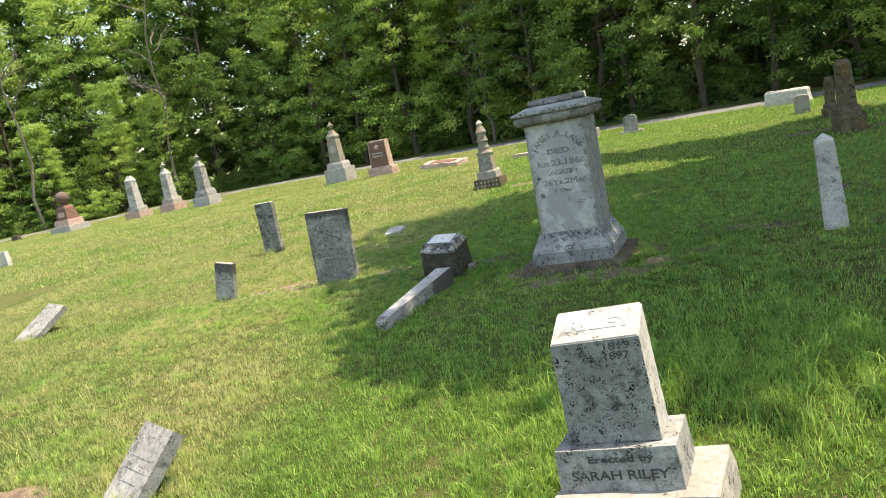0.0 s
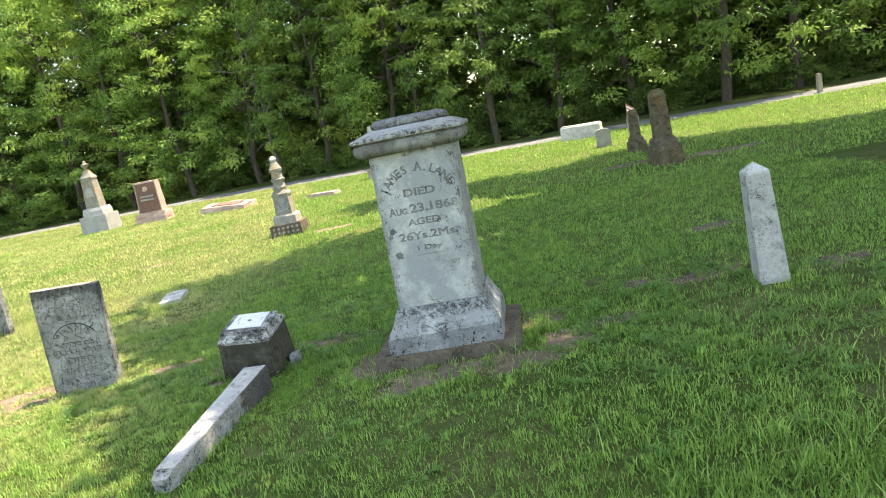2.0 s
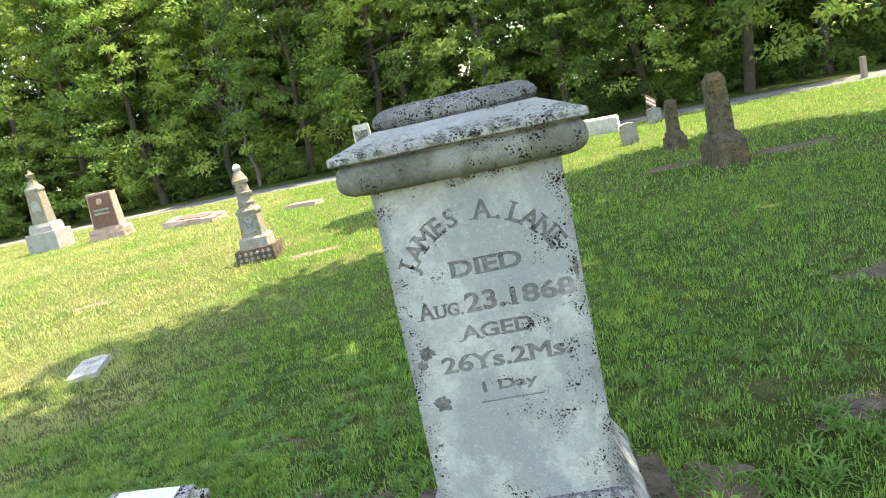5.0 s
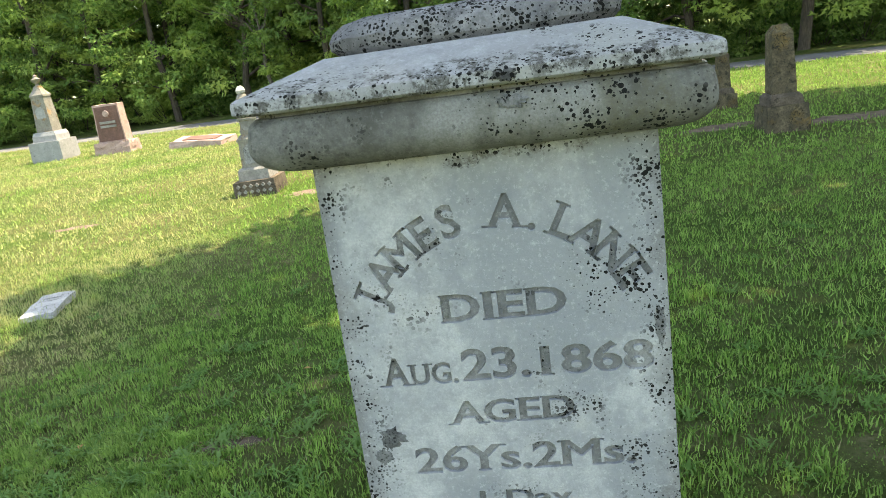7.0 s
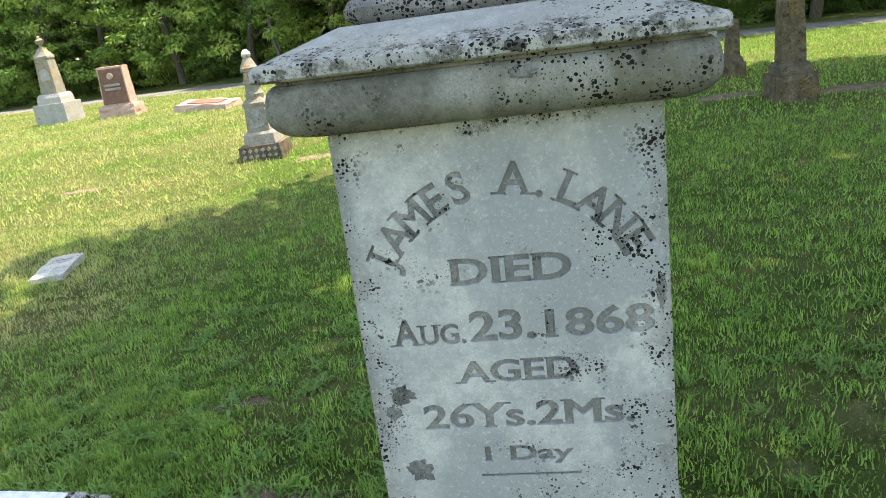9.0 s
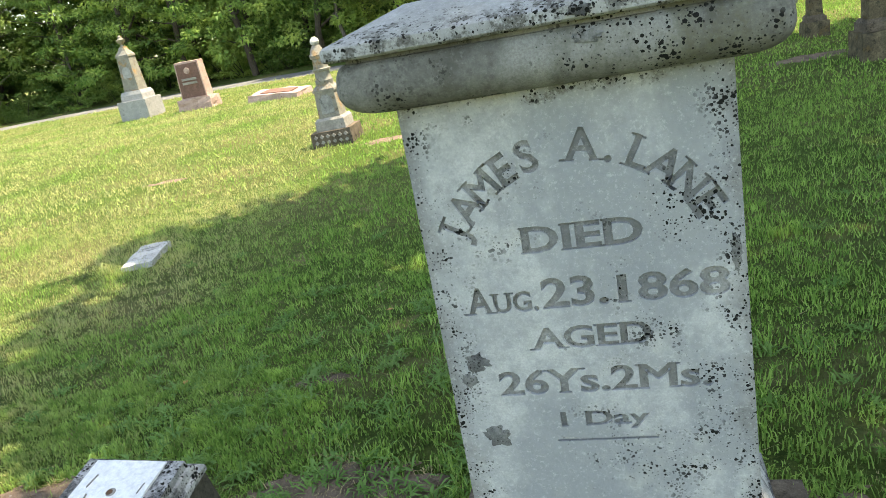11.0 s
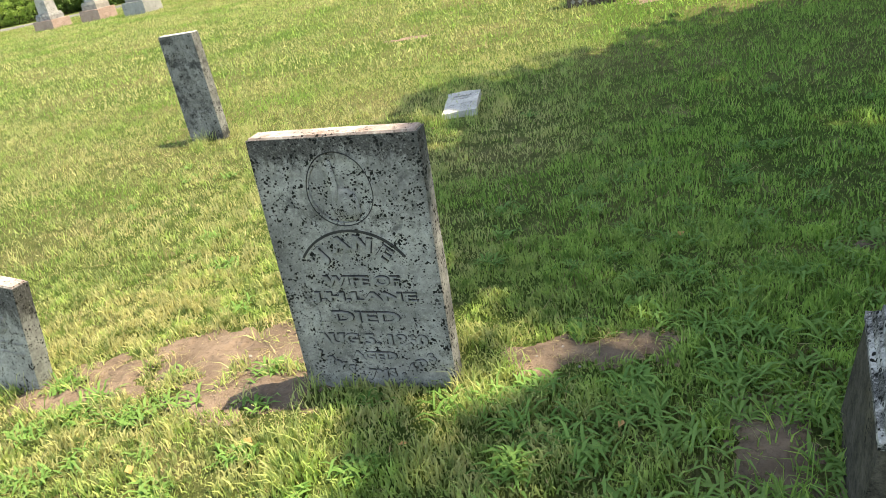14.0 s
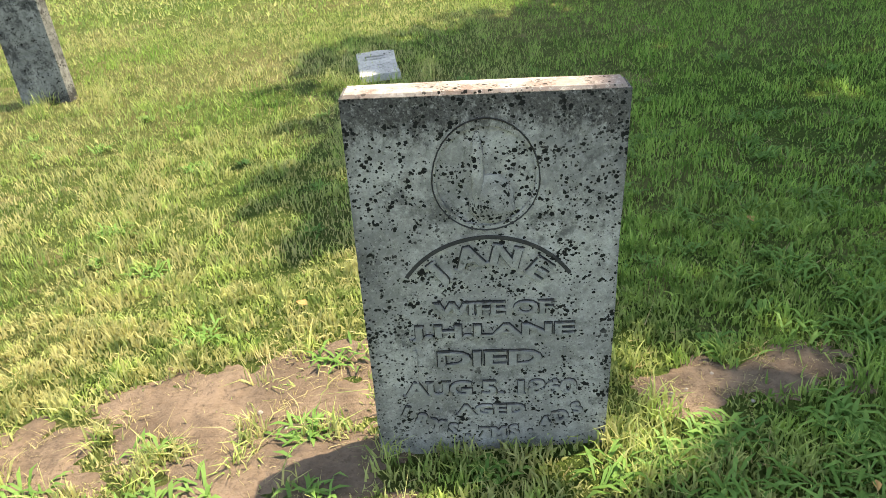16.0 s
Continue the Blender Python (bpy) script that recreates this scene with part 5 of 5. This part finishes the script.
# unseen shade trees; their high crowns are shaped to cast the lawn's shade
def shade_tree(label, foot, outline, lo, hi, clumps, seed):
    """outline: the crown's plan polygon (metres), projected sunwards from the shade it casts."""
    random.seed(seed)
    gen = np.random.default_rng(seed)
    t = thing("shade_tree", pose(0, 0, 0), label, "tree", "shade trees over the graves")
    cx, cy = foot
    poly = [Vector(p) for p in outline]

    def inside(px, py):
        got = False
        for a, b in zip(poly, poly[1:] + poly[:1]):
            if (a.y > py) != (b.y > py) and px < (b.x - a.x) * (py - a.y) / (b.y - a.y) + a.x:
                got = not got
        return got
    xs, ys = [p.x for p in poly], [p.y for p in poly]
    cs, rs = [], []
    while len(cs) < clumps:
        px, py = random.uniform(min(xs), max(xs)), random.uniform(min(ys), max(ys))
        if inside(px, py):
            far = math.hypot(px - cx, py - cy) / 8
            z = lo + (hi - lo) * random.random() * max(0.15, 1 - far * far)
            drift = z - 9.0
            cs.append((px + SUN.x / SUN.z * drift, py + SUN.y / SUN.z * drift, z))
            rs.append(random.uniform(0.4, 0.75))
    bm = bmesh.new()
    limb(bm, (cx, cy, -0.2), (cx - 0.2, cy, hi * 0.8), 0.38, 0.12, 12, 6, 0.04)
    for c in cs[:26]:
        limb(bm, (cx - 0.1, cy, random.uniform(3.6, hi * 0.6)), c, 0.11, 0.02, 6, 4, 0.15)
    part("trunk", bm, M_BARK, t, "", True)
    part("crown", leaf_mesh("crown", cs, rs, 54, 0.34, 0.3, gen), M_LEAF, t)


SHIFT = (SUN.x / SUN.z * 9.0, SUN.y / SUN.z * 9.0)


def above(pts):
    """Crown outline at 9 m over the patch of lawn that it shades."""
    return [(a + SHIFT[0], b + SHIFT[1]) for a, b in pts]


shade_tree("large leafy tree spreading over the graves", (9.4, 10.2), above(((2.2, 3.85), (1.0, 4.0), (0.2, 4.3), (-0.4, 4.6), (-1.0, 5.3), (-1.35, 6.6), (-1.75, 7.2), (-2.0, 7.6), (-2.1, 8.0), (-1.8, 8.35), (-1.55, 8.7), (-1.9, 9.15), (-2.75, 9.6), (-2.45, 10.4),
           (-2.7, 11.5), (-2.2, 12.35), (-1.2, 13.2), (-0.2, 13.75), (0.9, 13.7), (2.0, 13.4), (3.2, 13.8), (5.0, 14.9), (9.0, 13), (11, 9), (9, 4), (5.5, 3))), 8.0, 14.5, 780, 51)
shade_tree("second large leafy tree beside the graves", (16.0, 15.8), above(((3.2, 14.6), (2.2, 15.9), (0.9, 16.4), (-0.3, 17.4), (0.4, 18.0), (1.7, 17.4), (4.2, 16.9), (7.5, 17.9), (8.6, 16.0), (9.8, 15.2), (14, 13.8), (14, 10.5), (9, 12.5), (5.2, 14.2))), 8.0, 14.5, 540, 52)


# ---------------------------------------------------------------- grass
def blades(name, x, y, h, w, bent, label, gen, mat=M_BLADE, lean=0.45):
    n = len(x)
    h = h * np.array([max(0.35, 1.0 + 1.3 * noise.noise((p * 8, q * 8, 21))) for p, q in zip(x, y)])
    z = np.array([swell(a, b) for a, b in zip(x, y)]) - 0.004
    a = gen.uniform(0, math.tau, n)
    dx, dy = np.cos(a) * w / 2, np.sin(a) * w / 2
    la = gen.uniform(0, math.tau, n)
    ln = np.abs(gen.normal(0, lean, n)) * h + 0.1 * h
    lx, ly = np.cos(la) * ln, np.sin(la) * ln
    bl, br = np.stack((x - dx, y - dy, z), 1), np.stack((x + dx, y + dy, z), 1)
    tip = np.stack((x + lx, y + ly, z + h * (1 - 0.25 * np.minimum(1, ln / h))), 1)
    if bent:
        mx, my, mz = x + lx * 0.32, y + ly * 0.32, z + h * 0.58
        ml, mr = np.stack((mx - dx * 0.75, my - dy * 0.75, mz), 1), np.stack((mx + dx * 0.75, my + dy * 0.75, mz), 1)
        v = np.stack((bl, br, ml, mr, tip), 1).reshape(-1, 3)
        i = np.arange(n)[:, None] * 5
        f = np.concatenate((i + [0, 1, 3], i + [0, 3, 2], i + [2, 3, 4]), 1).reshape(-1, 3)
    else:
        v = np.stack((bl, br, tip), 1).reshape(-1, 3)
        f = np.arange(n * 3).reshape(-1, 3)
    ob = part(name, tri_mesh(name, v, f), mat)
    return tagged(ob, label, "grass", "", "stuff")


def patchy(x, y):
    """Thick and thin places of the lawn, 0 to 1."""
    return np.array([0.5 + 0.5 * noise.noise((a * 1.3, b * 1.3, 4)) + 0.35 * noise.noise((a * 4.5, b * 4.5, 9)) for a, b in zip(x, y)])


def sow(x0, x1, y0, y1, n, gen, hole=None):
    x, y = gen.uniform(x0, x1, n), gen.uniform(y0, y1, n)
    keep = gen.random(n) > dirtness(x, y) * 0.985
    if hole:
        keep &= ~((x > hole[0]) & (x < hole[1]) & (y > hole[2]) & (y < hole[3]))
    x, y = x[keep], y[keep]
    p = patchy(x, y)
    keep = gen.random(len(x)) < np.clip(0.35 + p * 0.9, 0.15, 1)
    return x[keep], y[keep], p[keep]


gg = np.random.default_rng(77)
x, y, p = sow(-4.6, 2.2, 4.6, 10.6, 210000, gg)
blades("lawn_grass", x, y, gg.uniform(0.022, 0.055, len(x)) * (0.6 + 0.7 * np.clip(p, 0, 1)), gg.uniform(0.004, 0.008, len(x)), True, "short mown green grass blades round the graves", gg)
x, y, p = sow(-9, 6.5, 1.2, 13.5, 430000, gg, (-4.6, 2.2, 4.6, 10.6))
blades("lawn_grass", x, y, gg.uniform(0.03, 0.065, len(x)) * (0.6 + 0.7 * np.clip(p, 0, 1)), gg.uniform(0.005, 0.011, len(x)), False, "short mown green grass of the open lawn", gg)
x, y, p = sow(-4.3, -0.4, 6.4, 8.9, 95000, gg)
blades("lawn_grass", x, y, gg.uniform(0.02, 0.045, len(x)) * (0.6 + 0.7 * np.clip(p, 0, 1)), gg.uniform(0.005, 0.009, len(x)), True, "thick short green grass round the leaning headstones", gg)
x, y, p = sow(-3.2, 3.2, 1.4, 4.6, 110000, gg)
blades("lawn_grass", x, y, gg.uniform(0.025, 0.06, len(x)) * (0.6 + 0.7 * np.clip(p, 0, 1)), gg.uniform(0.004, 0.008, len(x)), True, "short mown green grass round the small stepped stone", gg)
x, y, p = sow(-30, 17, 12, 34, 480000, gg, (-9, 6.5, 1, 13.5))
keep = y < np.array([road_y(v) for v in x]) - 0.05
blades("lawn_grass", x[keep], y[keep], gg.uniform(0.03, 0.075, keep.sum()), gg.uniform(0.012, 0.028, keep.sum()), False, "mown grass of the far lawn", gg)
# dry cut straw between the blades
x, y, p = sow(-9, 3.5, 2.0, 14.0, 260000, gg)
keep = (gg.random(len(x)) > np.clip(p, 0, 0.85)) & (gg.random(len(x)) < np.clip(0.75 - 0.3 * (x + 1.5), 0.15, 1.0))
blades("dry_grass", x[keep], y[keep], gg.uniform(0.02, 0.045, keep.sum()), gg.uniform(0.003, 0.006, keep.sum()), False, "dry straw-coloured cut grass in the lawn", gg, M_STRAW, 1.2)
# straw, stubble and thin grass creeping over the bare soil
for cx, cy, rx, ry in DIRT:
    if cy < 12:
        n = int(5200 * max(rx, 0.12) * max(ry, 0.12) * 4)
        a, r = gg.uniform(0, math.tau, n), np.sqrt(gg.uniform(0.15, 1.9, n))
        x, y = cx + rx * r * np.cos(a), cy + ry * r * np.sin(a)
        gap = np.array([noise.noise((p * 9, q * 9, 31)) for p, q in zip(x, y)])
        keep = gap > 0.05
        blades("dry_grass", x[keep], y[keep], gg.uniform(0.012, 0.03, keep.sum()), gg.uniform(0.002, 0.004, keep.sum()), True, "thin stubble and straw on bare soil", gg, M_STRAW, 1.3)
        keep = gap < -0.2
        blades("lawn_grass", x[keep], y[keep], gg.uniform(0.03, 0.06, keep.sum()), gg.uniform(0.004, 0.008, keep.sum()), True, "thin grass tufts on bare soil", gg, M_BLADE, 0.7)
# longer uncut tufts in front, where the mower missed
x, y = gg.normal(1.7, 1.1, 20000), gg.normal(3.95, 0.55, 20000)
clump = np.array([noise.noise((a * 2.2, b * 2.2, 13)) for a, b in zip(x, y)])
keep = (gg.random(len(x)) < 0.45 + clump) & (dirtness(x, y) < 0.5)
x, y = x[keep], y[keep]
blades("long_grass", x, y, gg.uniform(0.05, 0.15, len(x)), gg.uniform(0.004, 0.008, len(x)), True, "longer bright green uncut grass", gg, M_BLADE, 0.7)


def fringe():
    """Longer blades left by the mower round the feet of the stones."""
    xs, ys = [], []
    for cx, cy, r, n in ((-2.2, 7.80, 0.30, 500), (0.60, 6.9, 0.64, 700), (-4.475, 11.37, 0.24, 500), (-3.745, 8.07, 0.18, 200), (-0.87, 7.38, 0.28, 350), (-2.44, 11.36, 0.34, 700),
                         (0.73, 2.65, 0.42, 600), (2.83, 6.6, 0.2, 200), (-1.18, 15.5, 0.4, 300), (-1.0, 6.3, 0.2, 200), (-6.1, 7.7, 0.3, 300), (-1.85, 3.35, 0.25, 300)):
        a, d = gg.uniform(0, math.tau, n), r * gg.uniform(0.75, 1.2, n)
        xs.append(cx + d * np.cos(a))
        ys.append(cy + d * np.sin(a))
    x, y = np.concatenate(xs), np.concatenate(ys)
    blades("long_grass", x, y, gg.uniform(0.04, 0.11, len(x)), gg.uniform(0.003, 0.006, len(x)), True, "longer grass left round the feet of the stones", gg, M_BLADE, 0.6)


fringe()


def weeds():
    """Low stars of broad blades: crabgrass on the thin soil."""
    spots = [(-1.15, 7.75, 0.16), (-1.05, 7.95, 0.14), (-1.45, 7.62, 0.13), (-1.85, 7.72, 0.10), (-2.0, 7.68, 0.10), (-1.6, 7.45, 0.12), (-1.3, 7.5, 0.13), (-0.95, 7.6, 0.12),
             (-0.35, 7.35, 0.13), (-0.3, 7.0, 0.12), (1.45, 6.7, 0.12), (1.6, 6.9, 0.14), (1.35, 6.3, 0.1), (0.75, 6.38, 0.07), (1.9, 7.2, 0.13), (0.1, 8.3, 0.10), (-0.5, 8.6, 0.09), (2.2, 7.6, 0.12), (1.7, 6.1, 0.12)]
    for k in range(170):
        spots.append((gg.uniform(-4.5, 3.5), gg.uniform(5.0, 11), gg.uniform(0.05, 0.10)))
    for k in range(60):
        spots.append((gg.uniform(1.2, 3.3), gg.uniform(5.5, 7.5), gg.uniform(0.07, 0.13)))
    for k in range(34):
        spots.append((gg.uniform(-2.0, -0.5), gg.uniform(7.1, 7.8), gg.uniform(0.06, 0.11)))
    for k in range(26):
        spots.append((gg.uniform(-3.6, -2.2), gg.uniform(7.3, 8.2), gg.uniform(0.05, 0.09)))
    for k in range(90):
        spots.append((gg.uniform(-1.6, 0.5), gg.uniform(7.3, 9.6), gg.uniform(0.05, 0.11)))
    for k in range(26):
        spots.append((gg.normal(-0.25, 0.28), gg.normal(7.6, 0.16), gg.uniform(0.06, 0.11)))
    for k in range(70):
        spots.append((gg.uniform(1.0, 3.4), gg.uniform(4.8, 8.2), gg.uniform(0.06, 0.13)))
    vs, n = [], 0
    for cx, cy, r in spots:
        cnt = int(14 + 200 * r)
        cz = swell(cx, cy)
        for _ in range(cnt):
            a = gg.uniform(0, math.tau)
            sx, sy = cx + gg.normal(0, r * 0.35), cy + gg.normal(0, r * 0.35)
            ln, w = r * gg.uniform(0.4, 0.9), gg.uniform(0.004, 0.008)
            dx, dy = math.cos(a), math.sin(a)
            h = gg.uniform(0.15, 0.5) * ln
            vs += [(sx - dy * w / 2, sy + dx * w / 2, cz + 0.01), (sx + dy * w / 2, sy - dx * w / 2, cz + 0.01),
                   (sx + dx * ln * 0.5 - dy * w * 0.7, sy + dy * ln * 0.5 + dx * w * 0.7, cz + 0.01 + h), (sx + dx * ln * 0.5 + dy * w * 0.7, sy + dy * ln * 0.5 - dx * w * 0.7, cz + 0.01 + h),
                   (sx + dx * ln, sy + dy * ln, cz + 0.01 + h * 0.75)]
            n += 1
    i = np.arange(n)[:, None] * 5
    f = np.concatenate((i + [0, 1, 3], i + [0, 3, 2], i + [2, 3, 4]), 1).reshape(-1, 3)
    ob = part("crabgrass", tri_mesh("crabgrass", np.array(vs), f), M_WEED)
    tagged(ob, "bright green star-shaped crabgrass weeds", "weeds", "", "stuff")


weeds()


def fallen_leaf(x, y, s, rz):
    bm = bmesh.new()
    pts = [bm.verts.new((s * a, s * b, 0.03 + s * c)) for a, b, c in ((-0.5, 0, 0), (-0.1, 0.28, 0.12), (0.5, 0, 0.05), (-0.1, -0.28, 0.14), (0.0, 0, 0.0))]
    for a, b in ((0, 1), (1, 2), (2, 3), (3, 0)):
        bm.faces.new((pts[a], pts[b], pts[4]))
    ob = part("fallen_leaf", bm, M_TAN_LEAF)
    ob.matrix_world = stand(x, y, rz)
    tagged(ob, "dry curled tan leaf on the grass", "leaf", "fallen leaves")


for px, py, s in ((-2.95, 7.45, 0.05), (-2.6, 7.55, 0.04), (-1.2, 8.75, 0.055), (-0.2, 9.3, 0.05), (-2.75, 8.55, 0.05), (-1.5, 7.55, 0.035), (-2.1, 7.5, 0.03), (0.4, 9.0, 0.05)):
    fallen_leaf(px, py, s, px * 77 % 360)
for k in range(14):
    px, py = ((-1.68, 7.93), (-2.85, 8.05), (-1.16, 7.08))[k % 3]
    s = gg.uniform(0.004, 0.009)
    ob = part("pebble", turned([(0, s * 0.6), (s * 0.5, s), (s * 1.1, s * 0.5)], 7), M_PEBBLE, None, "", True)
    qx, qy = px + gg.normal(0, 0.07), py + gg.normal(0, 0.05)
    ob.matrix_world = stand(qx, qy) @ Matrix.Translation((0, 0, 0.008))
    tagged(ob, "small pale pebble on the bare soil", "pebble", "pebbles")
